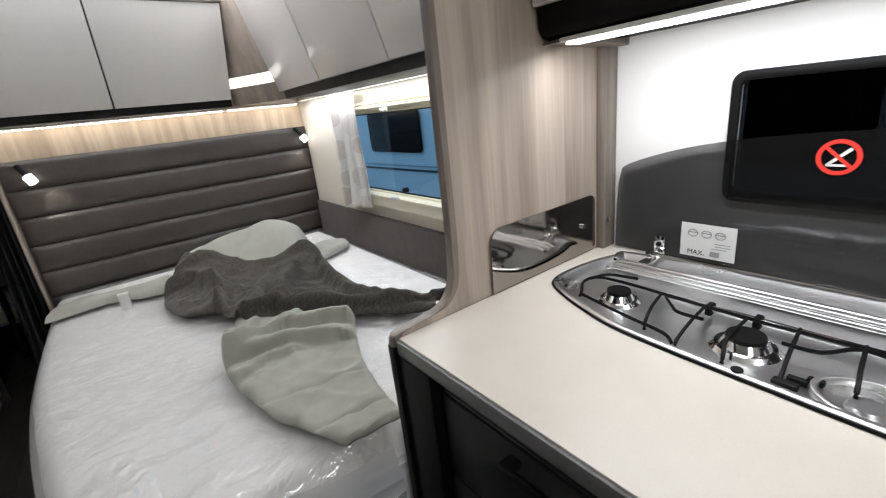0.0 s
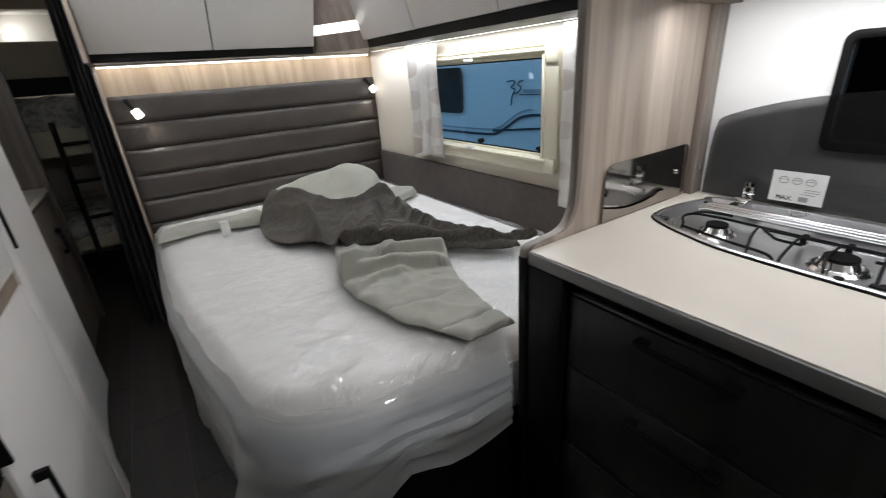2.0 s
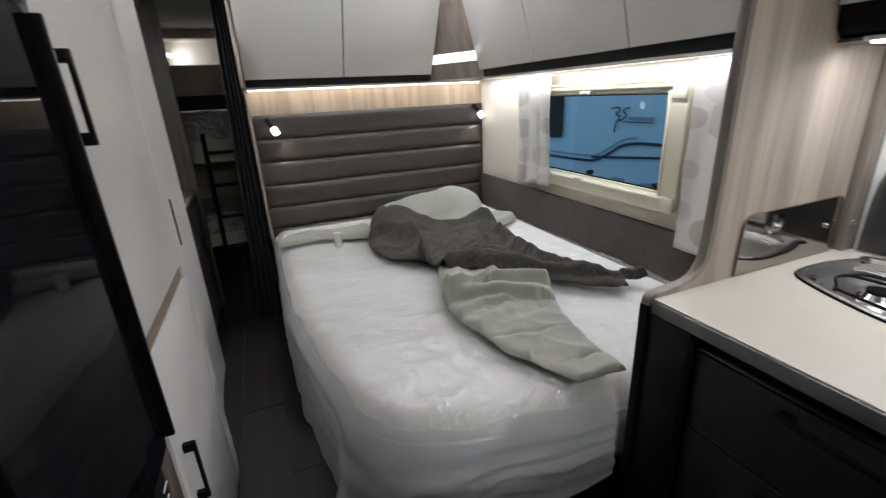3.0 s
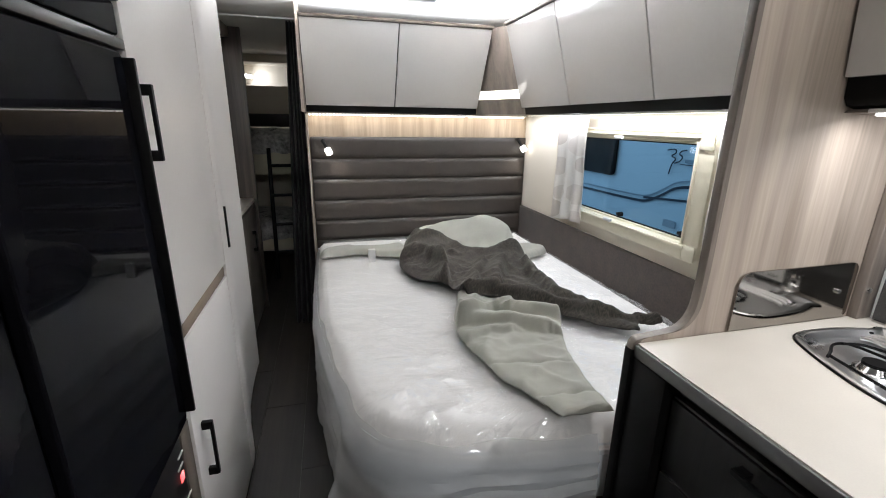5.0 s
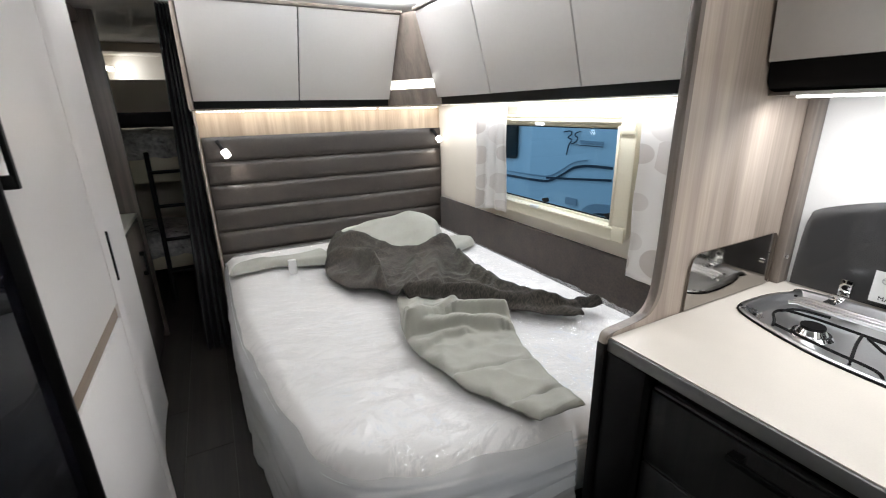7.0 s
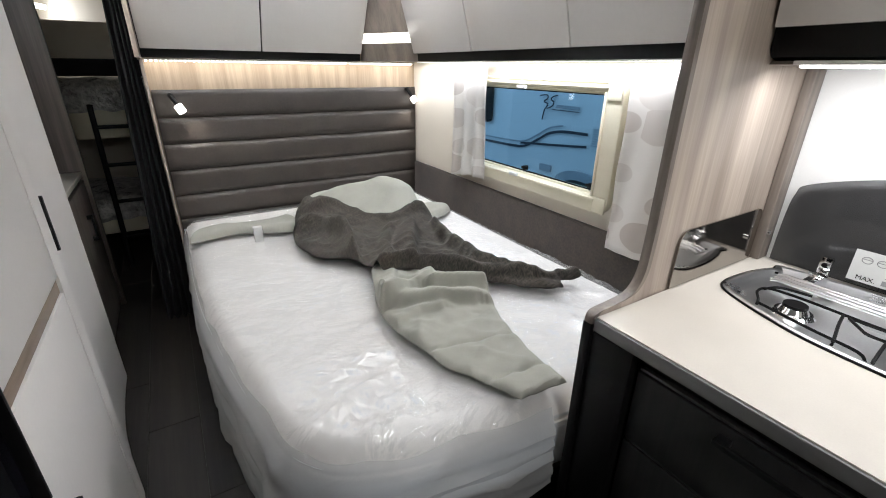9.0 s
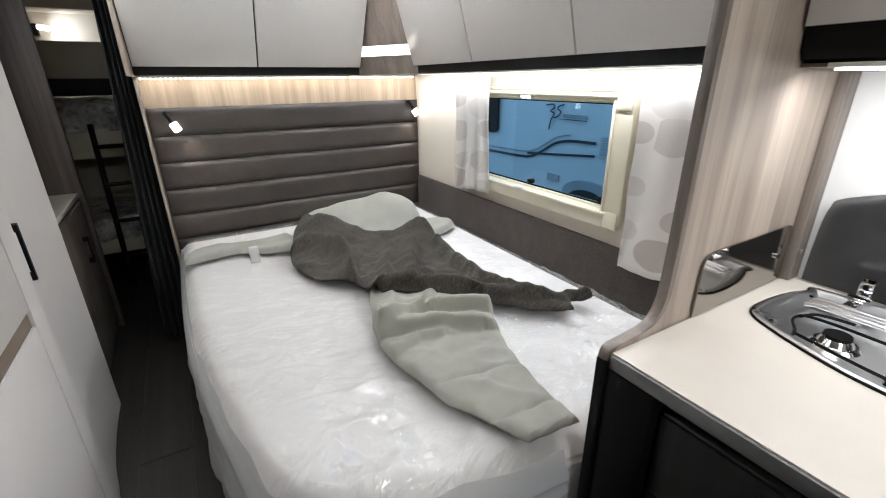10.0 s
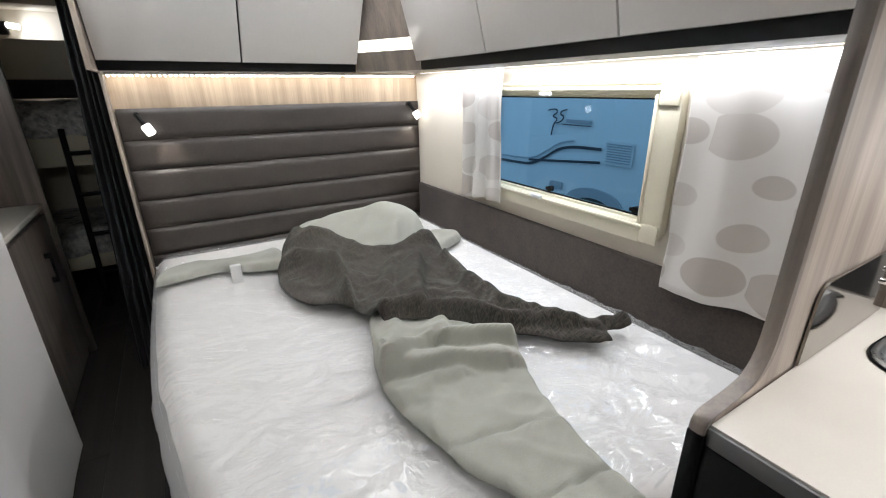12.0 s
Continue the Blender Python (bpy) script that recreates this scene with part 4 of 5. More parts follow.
def sheet(poly, step, height):
    """An open cloth over the outline poly, with the height given at each place; its rim follows the outline."""
    xs = [p[0] for p in poly]
    ys = [p[1] for p in poly]
    nx, ny = int((max(xs) - min(xs)) / step) + 3, int((max(ys) - min(ys)) / step) + 3
    ox, oy = min(xs) - step, min(ys) - step
    keep = {(i, j) for i in range(nx) for j in range(ny) if inside(ox + (i + 0.5) * step, oy + (j + 0.5) * step, poly)}
    t = bmesh.new()
    verts = {}

    def vert(i, j):
        if (i, j) not in verts:
            x, y = ox + i * step, oy + j * step
            if not all((i + a, j + b) in keep for a in (-1, 0) for b in (-1, 0)):
                _, q = nearest(x, y, poly)
                x, y = float(q[0]), float(q[1])
            verts[i, j] = t.verts.new((x, y, height(x, y)))
        return verts[i, j]

    for i, j in sorted(keep):
        t.faces.new((vert(i, j), vert(i + 1, j), vert(i + 1, j + 1), vert(i, j + 1)))
    return t


def folds(x, y, turn, freq, seed):
    """Soft-crested folds, some way apart, that wander along the direction turn."""
    c, w = math.cos(turn), math.sin(turn)
    u, v = x * c + y * w, -x * w + y * c
    v += 0.05 * noise.noise(Vector((u * 5, v * 5, seed + 9)))
    n = noise.noise(Vector((u * freq * 0.28, v * freq, seed)))
    return max(1 - 1.9 * math.sqrt(n * n + 0.003), 0) ** 1.6


def crease(x, y, turn, freq, seed):
    """Sharp-crested random folds running along the direction turn."""
    c, w = math.cos(turn), math.sin(turn)
    u, v = x * c + y * w, -x * w + y * c
    return (1 - abs(noise.noise(Vector((u * freq * 0.35, v * freq, seed))))) ** 4


base = thing("bed_base", (-0.72, -1.0, 0), "dark bed base box under the mattress", "bed base")
part("box", prism(shrink(foot, 0.05), "z", 0.0, 0.36), BLACK, base)
part("slat_frame", prism(shrink(foot, 0.03), "z", 0.362, 0.40), OAK_DARK, base)

mat_loops = [(0.028, 0.402), (0.010, 0.412), (0.002, 0.430), (0.0, 0.455), (0.0, 0.560), (0.006, 0.590)]
mattress = thing("mattress", (-0.72, -1.0, 0.4), "white double mattress still wrapped in clear film", "mattress")
t = bmesh.new()
rings = [[t.verts.new((u, v, z)) for u, v in shrink(foot, k)] for k, z in mat_loops]
n = len(rings[0])
for p, q in zip(rings, rings[1:]):
    for i in range(n):
        t.faces.new((p[i], p[(i + 1) % n], q[(i + 1) % n], q[i]))
part("border", t, MATTRESS_SIDE, mattress, "pale grey side border")
top_out = shrink(foot, -0.001)


def mattress_top(x, y):
    d, _ = nearest(x, y, top_out)
    return 0.633 - 0.060 * (1 - min(d / 0.070, 1.0)) ** 2.6


part("top_cover", sheet(top_out, 0.022, mattress_top), MATTRESS, mattress, "white top cover")

# film over the mattress, hanging loosely at the aisle and the foot
film_out = shrink(foot, -0.004)


def film_height(x, y):
    d, _ = nearest(x, y, film_out)
    e = min(d / 0.085, 1.0)
    z = 0.641 - 0.080 * (1 - e) ** 3.0
    return z + min(d / 0.05, 1.0) * film_wrinkle(x, y)


film = thing("mattress_film", (-0.72, -1.0, 0.6), "crinkled clear plastic film draped over the mattress", "plastic film")
film_top = part("top_sheet", sheet(film_out, 0.009, film_height), FILM, film)
t = bmesh.new()
run = [p for p in shrink(foot, -0.005)[:55]]
outer_lip, inner_lip = shrink(foot, 0.002), shrink(foot, 0.105)
dist = 0.0
prev = run[0]
cols = []
for i, p in enumerate(run):
    dist += math.dist(p, prev)
    prev = p
    a, b = np.array(run[max(i - 1, 0)]), np.array(run[min(i + 1, len(run) - 1)])
    d = (b - a) / np.linalg.norm(b - a)
    nrm = np.array((-d[1], d[0]))
    if np.dot(nrm, np.array((-0.7, -1.0)) - np.array(p)) > 0:
        nrm = -nrm
    flare = math.exp(-((p[0] + 1.30) ** 2 + (p[1] + 1.83) ** 2) / 0.008)
    at_foot = min(max((p[0] + 1.25) / 0.25, 0), 1)
    low = 0.18 + 0.05 * noise.noise(Vector((dist * 5, 0, 3))) + 0.19 * at_foot
    col = []
    reach = 0.55 + 0.45 * noise.noise(Vector((dist * 7, 2, 4)))
    for k in (0.22, 0.12, 0.05, 0.0):
        u, v = (outer_lip[i][c] + (inner_lip[i][c] - outer_lip[i][c]) * k * reach for c in (0, 1))
        col.append(t.verts.new((u, v, film_height(u, v) + 0.0015)))
    for j in range(16):
        q = j / 15
        z = 0.560 + (low - 0.560) * q
        off = 0.005 + 0.006 * math.sin(q * 26 + 4 * noise.noise(Vector((dist * 2.5, q, 9)))) * min(q * 8, 1) * min((1 - q) * 2, 1) + q * (0.014 + 0.10 * flare) * (0.8 + noise.noise(Vector((dist * 9, q * 2, 6)))) + 0.009 * min(q * 6, 1) * noise.noise(Vector((dist * 18 + q * 3, q * 5, 1)))
        w = np.array(p) + nrm * max(off, 0.0005 + 0.004 * q)
        col.append(t.verts.new((w[0], w[1], z)))
    cols.append(col)
for p, q in zip(cols, cols[1:]):
    for j in range(len(p) - 1):
        t.faces.new((p[j], p[j + 1], q[j + 1], q[j]))
film_side = part("side_skirt", t, FILM_LOOSE, film, "loose hanging film")
film_top.visible_shadow = film_side.visible_shadow = False


# ---- textiles on the bed ----
def bump(x, y, cx, cy, rx, ry, turn=0.0):
    c, s = math.cos(turn), math.sin(turn)
    u, v = ((x - cx) * c + (y - cy) * s) / rx, (-(x - cx) * s + (y - cy) * c) / ry
    return math.exp(-(u * u + v * v))


def pleat(x, y, line, w, h, steep=0.28):
    """A fold along a line: soft on its one side, steep on the other."""
    best, side = 1e9, 1.0
    for (ax, ay), (bx, by) in zip(line, line[1:]):
        dx, dy = bx - ax, by - ay
        k = min(max(((x - ax) * dx + (y - ay) * dy) / (dx * dx + dy * dy), 0), 1)
        e = math.hypot(x - ax - k * dx, y - ay - k * dy)
        if e < best:
            best, side = e, dx * (y - ay) - dy * (x - ax)
    r = best / (w if side > 0 else w * steep)
    return h * math.exp(-r * r)


def mound(x, y):
    return 0.125 * bump(x, y, -0.70, -0.50, 0.21, 0.20, -0.3) + 0.165 * bump(x, y, -0.45, -0.63, 0.16, 0.20, 0.3)


def solid(ob, thick):
    md = ob.modifiers.new("thick", "SOLIDIFY")
    md.thickness, md.offset = thick, 1.0
    sub = ob.modifiers.new("soft", "SUBSURF")
    sub.levels = sub.render_levels = 1
    ob.data.shade_smooth()
    return ob


# sage cushion blanket under the dark cloth, with its arms to both sides
light_out = curve([(-0.96, -0.62), (-0.93, -0.42), (-0.84, -0.30), (-0.66, -0.26), (-0.48, -0.30), (-0.36, -0.42), (-0.30, -0.56), (-0.36, -0.76), (-0.52, -0.92), (-0.74, -0.98), (-0.90, -0.86)], 6, closed=True)


def light_height(x, y):
    d, _ = nearest(x, y, light_out)
    e = min(d / 0.06, 1) ** 0.5
    return bed_top(x, y) + 0.006 + e * (0.022 + mound(x, y) + 0.010 * folds(x, y, 0.6, 6.0, 2.0) + 0.007 * crease(x, y, 0.3, 8.0, 6.0) + pleat(x, y, ((-0.93, -0.50), (-0.78, -0.38), (-0.60, -0.33)), 0.05, 0.016, 0.25) + pleat(x, y, ((-0.62, -0.36), (-0.47, -0.40), (-0.36, -0.52)), 0.06, 0.014, 0.25))


solid(single("folded_blanket", sheet(light_out, 0.012, light_height), CLOTH_LIGHT, "sage grey blanket bunched up on the mattress", "blanket"), 0.004)


def arm(outline, hgt, label):
    def f(x, y):
        d, _ = nearest(x, y, outline)
        e = min(d / 0.035, 1)
        return bed_top(x, y) + 0.005 + hgt * math.sqrt(max(1 - (1 - e) ** 2, 0)) + 0.006 * e * noise.noise(Vector((x * 14, y * 14, 8)))
    return solid(single("bolster_strip", sheet(outline, 0.010, f), CLOTH_LIGHT, label, "bolster"), 0.003)


arm(curve([(-1.405, -0.50), (-1.385, -0.40), (-1.30, -0.345), (-1.15, -0.375), (-1.02, -0.37), (-0.93, -0.36), (-0.93, -0.56), (-1.06, -0.54), (-1.20, -0.475), (-1.32, -0.485)], 6, closed=True), 0.034, "sage grey fabric strip lying across the bed head")
arm(curve([(-0.36, -0.56), (-0.26, -0.52), (-0.16, -0.54), (-0.11, -0.60), (-0.15, -0.68), (-0.25, -0.73), (-0.36, -0.76)], 6, closed=True), 0.035, "sage grey fabric end beside the window pad")

dark_out = curve([(-0.885, -0.40), (-0.965, -0.58), (-1.005, -0.78), (-0.955, -0.98), (-0.885, -1.04), (-0.835, -1.17), (-0.805, -1.26), (-0.66, -1.33), (-0.515, -1.48), (-0.41, -1.605), (-0.305, -1.678), (-0.270, -1.638), (-0.185, -1.655), (-0.180, -1.605), (-0.255, -1.575), (-0.345, -1.455), (-0.375, -1.29), (-0.375, -1.06), (-0.365, -0.90), (-0.36, -0.77), (-0.55, -0.80), (-0.71, -0.66), (-0.80, -0.50)], 5, closed=True)


def ridge(x, y, a, b, w):
    a, b, p = np.array(a), np.array(b), np.array((x, y))
    d = b - a
    k = np.clip(np.dot(p - a, d) / np.dot(d, d), 0, 1)
    e = np.linalg.norm(p - a - k * d) / w
    return math.exp(-e * e)


def dark_height(x, y):
    d, _ = nearest(x, y, dark_out)
    e = min(d / 0.03, 1)
    h = 0.018 + mound(x, y) * 1.05
    h += pleat(x, y, ((-0.906, -0.54), (-0.759, -0.60), (-0.583, -0.80), (-0.40, -0.82)), 0.02625, 0.03, 0.8)
    h += pleat(x, y, ((-0.978, -0.683), (-0.858, -0.705), (-0.815, -0.915)), 0.0525, 0.045)
    h += pleat(x, y, ((-0.65, -1.22), (-0.62, -1.13), (-0.518, -0.96)), 0.06, 0.054, 0.25)
    h += pleat(x, y, ((-0.40, -0.95), (-0.455, -1.20), (-0.48, -1.40), (-0.37, -1.57)), 0.0375, 0.048, 0.5)
    h += pleat(x, y, ((-0.89, -1.12), (-0.83, -1.03), (-0.80, -0.80)), 0.04875, 0.051)
    h += pleat(x, y, ((-0.840, -1.19), (-0.850, -1.15), (-0.84, -1.055)), 0.0165, 0.051, 0.6)
    h += pleat(x, y, ((-0.725, -1.17), (-0.70, -1.05), (-0.60, -0.90)), 0.03375, 0.03)
    h += pleat(x, y, ((-0.816, -1.240), (-0.704, -1.276), (-0.612, -1.344), (-0.519, -1.450), (-0.342, -1.59)), 0.0525, 0.06, 0.16)
    h -= pleat(x, y, ((-0.790, -1.225), (-0.690, -1.255), (-0.590, -1.330), (-0.500, -1.435), (-0.36, -1.555)), 0.006, 0.012, 1.0)
    tail = min(max((-1.36 - y) / 0.14, 0), 1) * min(max((x + 0.56) / 0.10, 0), 1)
    h = 0.018 + (h - 0.018) * (1 - 0.55 * tail)
    h += 0.026 * ridge(x, y, (-0.26, -1.615), (-0.19, -1.635), 0.020) - 0.014 * ridge(x, y, (-0.275, -1.56), (-0.265, -1.67), 0.012)
    h += (0.3 + 0.7 * min(d / 0.07, 1)) * (0.013 * folds(x, y, -0.95, 8.0, 3.0) + 0.009 * folds(x, y, -0.1, 11.0, 8.0) + 0.012 * crease(x, y, -0.75, 11.0, 3.0) + 0.010 * crease(x, y, 0.35, 16.0, 5.0) - 0.006)
    rim = 0.30 + 0.70 * math.sqrt(e) if y < -0.9 or x < -0.86 else 0.72 + 0.28 * math.sqrt(e)
    rim = max(rim, min(1.0, 1.15 * ridge(x, y, (-0.80, -1.26), (-0.53, -1.45), 0.05)))
    z = bed_top(x, y) + 0.010 + max(h, 0.008) * rim
    return max(z, light_height(x, y) + 0.009) if inside(x, y, light_out) else z


solid(single("throw_cloth", sheet(dark_out, 0.008, dark_height), CLOTH_DARK, "charcoal woven throw crumpled over the blanket", "throw"), 0.0035)

quilt_out = curve([(-0.73, -1.19), (-0.810, -1.17), (-0.870, -1.33), (-0.922, -1.49), (-0.915, -1.65), (-0.888, -1.80), (-0.852, -1.90), (-0.798, -2.030)], 5) + curve([(-0.662, -2.046), (-0.648, -1.93), (-0.618, -1.76), (-0.560, -1.60), (-0.508, -1.48), (-0.515, -1.38), (-0.64, -1.25), (-0.73, -1.19)], 5)[:-1]



def seam(x, y):
    out = 0.0
    for a, b in (((-0.90, -1.764), (-0.62, -1.810)), ((-0.84, -1.943), (-0.64, -1.968))):
        out += 0.011 * math.exp(-((y - a[1] - (x - a[0]) * (b[1] - a[1]) / (b[0] - a[0])) / 0.006) ** 2)
    return out


def quilt_height(x, y):
    d, _ = nearest(x, y, quilt_out)
    e = min(d / 0.014, 1)
    h = 0.020
    h += 0.005 * crease(x, y, 0.25, 8.0, 4.0) + 0.003 * crease(x, y, 1.2, 15.0, 7.0) - 0.004
    h += pleat(x, y, ((-0.915, -1.49), (-0.85, -1.512), (-0.747, -1.570), (-0.644, -1.612)), 0.0765, 0.0493, 0.14)
    h += pleat(x, y, ((-0.709, -1.475), (-0.633, -1.505), (-0.550, -1.553)), 0.04675, 0.058, 0.22)
    h += pleat(x, y, ((-0.893, -1.50), (-0.802, -1.455), (-0.693, -1.430), (-0.65, -1.35)), 0.0425, 0.0435, 0.22)
    h += pleat(x, y, ((-0.885, -1.44), (-0.79, -1.32), (-0.76, -1.24)), 0.034, 0.0464, 0.3)
    h += pleat(x, y, ((-0.925, -1.60), (-0.82, -1.575), (-0.76, -1.60)), 0.034, 0.0203)
    h += pleat(x, y, ((-0.88, -1.70), (-0.80, -1.655), (-0.70, -1.66)), 0.051, 0.0116, 0.4)
    h += pleat(x, y, ((-0.800, -2.026), (-0.664, -2.042)), 0.0085, 0.0087, 1.0)
    h = 0.020 + (h - 0.020) * (0.15 + 0.85 * min(max((-1.24 - y) / 0.22, 0), 1))
    top = 1 - min(max((-1.42 - y) / 0.2, 0), 1)
    h += 0.005 * top * folds(x, y, 0.8, 11.0, 1.0)
    return bed_top(x, y) + 0.006 + max(h - seam(x, y), 0.004) * (0.25 + 0.75 * math.sqrt(e))


runner = thing("quilted_runner", (-0.75, -1.6, 0.65), "sage grey quilted runner laid towards the foot", "bed runner")
solid(part("cover", sheet(quilt_out, 0.008, quilt_height), CLOTH_LIGHT, runner), 0.0035)
for (ax, ay), (bx, by) in (((-0.884, -1.767), (-0.640, -1.807)), ((-0.826, -1.945), (-0.660, -1.966))):
    stitch = [(ax + (bx - ax) * k / 24, ay + (by - ay) * k / 24) for k in range(25)]
    part("seam", tube([(x, y, quilt_height(x, y) + 0.0032) for x, y in stitch], 0.0013, n=6), SEAM, runner, "darker stitched seam")
tag = thing("paper_tag", (-1.125, -0.58, 0.64), "small white folded card tag on the bed", "tag")
part("card", box((-1.150, -0.600, 0.644), (-1.112, -0.575, 0.715), 0.003), WHITE_PRINT, tag)
part("print", box((-1.112, -0.596, 0.694), (-1.1112, -0.580, 0.709)), BLACK, tag)

# ---- fridge column ----
FX = -1.700
fr = thing("fridge", (-1.98, -2.04, 0), "tall black glossy fridge in a black column", "fridge")
part("body", box((XL + 0.003, -2.262, 0.0), (FX - 0.022, -1.806, 1.94), 0.002), BLACK, fr)
d = part("door", prism(rrect(-2.250, 0.672, -1.818, 1.500, 0.02), "x", FX - 0.021, FX, bev=0.004), BLACK_GLOSS, fr, "black mirror-gloss door", smooth=False)
part("door_edge", box((FX - 0.018, -1.817, 0.69), (FX + 0.018, -1.807, 1.49), 0.003), BLACK, fr, "raised black edge grip")
part("trim_strip", box((FX - 0.021, -2.255, 1.503), (FX + 0.004, -1.808, 1.523), 0.003), TRIM_DARK, fr, "dark grey trim strip")
part("freezer_door", prism(rrect(-2.250, 1.527, -1.818, 1.585, 0.008), "x", FX - 0.021, FX, bev=0.003), BLACK_GLOSS, fr, smooth=False)
part("trim_strip", box((FX - 0.021, -2.255, 1.588), (FX + 0.006, -1.808, 1.596), 0.002), TRIM_DARK, fr)
part("upper_door", prism(rrect(-2.250, 1.600, -1.818, 1.93, 0.01), "x", FX - 0.021, FX, bev=0.003), BLACK_GLOSS, fr, smooth=False)
part("lower_panel", box((FX - 0.021, -2.25, 0.07), (FX - 0.006, -1.87, 0.668), 0.003), BLACK, fr)
part("side_stile", box((FX - 0.021, -1.866, 0.0), (FX - 0.004, -1.808, 0.668), 0.002), OAK_DARK, fr, "dark oak stile")
for y, z in ((-1.886, 0.625), (-1.896, 0.600), (-1.877, 0.50)):
    part("indicator_bar", box((FX - 0.006, y - 0.016, z - 0.002), (FX - 0.003, y + 0.016, z + 0.002), 0.0005), WHITE_PRINT, fr, "white printed bar")
part("display", box((FX - 0.006, -1.905, 0.560), (FX - 0.003, -1.885, 0.582), 0.001), RED_LED, fr, "small red lit display")
col = thing("black_column", (-1.98, -2.6, 0), "black glossy tall cupboard beside the fridge", "cupboard")
part("body", box((XL + 0.003, -3.3, 0.0), (FX - 0.022, -2.268, 1.94), 0.002), BLACK, col)
part("door", prism(rrect(-3.29, 0.07, -2.276, 1.93, 0.006), "x", FX - 0.021, FX - 0.003, bev=0.002), BLACK_GLOSS, col, smooth=False)

# ---- wardrobe ----
wd = thing("wardrobe", (-1.98, -1.4, 0), "off-white tall wardrobe with black bar handles", "wardrobe")
WA, WB = -1.800, -1.262
part("carcass", box((XL + 0.003, WA, 0.0), (FX - 0.020, WB, 1.90), 0.002), OAK_DARK, wd, "dark oak carcass")
d1 = part("upper_door", box((FX - 0.019, WA + 0.002, 0.892), (FX, WB - 0.002, 1.90), 0.003), WARDROBE_WHITE, wd)
bar_handle(FX, WA + 0.018, WA + 0.036, 1.29, 1.445, 0.028, d1)
d2 = part("lower_door", box((FX - 0.019, WA + 0.002, 0.02), (FX, WB - 0.002, 0.848), 0.003), WARDROBE_WHITE, wd)
part("grip_rail", box((FX - 0.0195, WA + 0.004, 0.849), (FX - 0.006, WB - 0.004, 0.891), 0.001), OAK_GRIP, wd, "brown oak grip rail between the doors")
bar_handle(FX, WA + 0.055, WA + 0.073, 0.43, 0.600, 0.028, d2)
side = thing("corner_cupboard", (-1.95, -0.8, 0), "off-white cupboard with a curved corner front", "cupboard")
plan = curve([(-1.700, -1.260), (-1.703, -1.18), (-1.716, -1.12), (-1.738, -1.04), (-1.755, -0.93), (-1.775, -0.80), (-1.788, -0.60), (-1.790, -0.40)], 5)
part("curved_front", prism(plan + [(-1.812, -0.40), (-1.810, -0.60), (-1.795, -0.80), (-1.772, -0.94), (-1.757, -1.04), (-1.735, -1.12), (-1.722, -1.18), (-1.720, -1.260)], "z", 0.012, 1.90), WARDROBE_WHITE, side, "curved off-white front")
part("carcass", box((XL + 0.003, -1.260, 0.0), (-1.815, -0.402, 1.90), 0.002), OAK_DARK, side, "dark oak carcass")
bar_handle(-1.735, -1.078, -1.064, 0.900, 1.060, 0.017, side)

# ---- passage to the bunks ----
low = thing("side_cabinet", (-2.05, 0.05, 0), "dark oak low cabinet with a pale stone-look top", "cabinet")
part("body", box((XL + 0.003, -0.398, 0.0), (-1.865, 0.43, 0.815), 0.002), OAK_DARK, low)
part("top", box((XL + 0.003, -0.398, 0.817), (-1.852, 0.438, 0.842), 0.003), WORKTOP, low, "pale stone-look top")
part("door", box((-1.864, -0.38, 0.06), (-1.848, 0.42, 0.80), 0.003), OAK_DARK, low)
bar_handle(-1.848, 0.18, 0.20, 0.52, 0.66, 0.024, low)
single("oak_column", box((XL + 0.003, 0.442, 0.0), (-1.832, 0.470, ZC - 0.002), 0.003), OAK_DARK, "dark oak upright board at the bunk room", "partition board")
single("wall_ledge", prism([(-0.40, 1.80), (-0.40, 1.94), (0.44, 1.94), (0.44, 1.88)], "x", XL + 0.003, -1.90, bev=0.002), OAK, "pale oak sloped cabinet end above the low cabinet", "cabinet end")

t = bmesh.new()
rows = []
for j in range(13):
    q = j / 12
    z = 0.01 + (1.935 - 0.01) * q
    row = []
    for i in range(61):
        u = i / 60
        spread = 0.034 + 0.045 * (1 - q)
        x = -1.456 - 2 * spread * u
        row.append(t.verts.new((x, 0.085 + (0.026 + 0.010 * noise.noise(Vector((u * 3, 0, 4)))) * math.sin(u * 4.2 * 2 * math.pi + 0.9 * math.sin(q * 3) + 2.0 * noise.noise(Vector((u * 2.5, q * 1.5, 7)))), z)))
    rows.append(row)
for p, q in zip(rows, rows[1:]):
    for i in range(60):
        t.faces.new((p[i], p[i + 1], q[i + 1], q[i]))
solid(single("bunk_curtain", t, CURTAIN_BLACK, "black pleated curtain drawn aside at the partition", "curtain"), 0.002)
single("curtain_rail", box((XL + 0.01, 0.075, 1.936), (-1.455, 0.095, 1.9445), 0.002), WALL_WHITE, "slim white ceiling curtain rail", "rail")


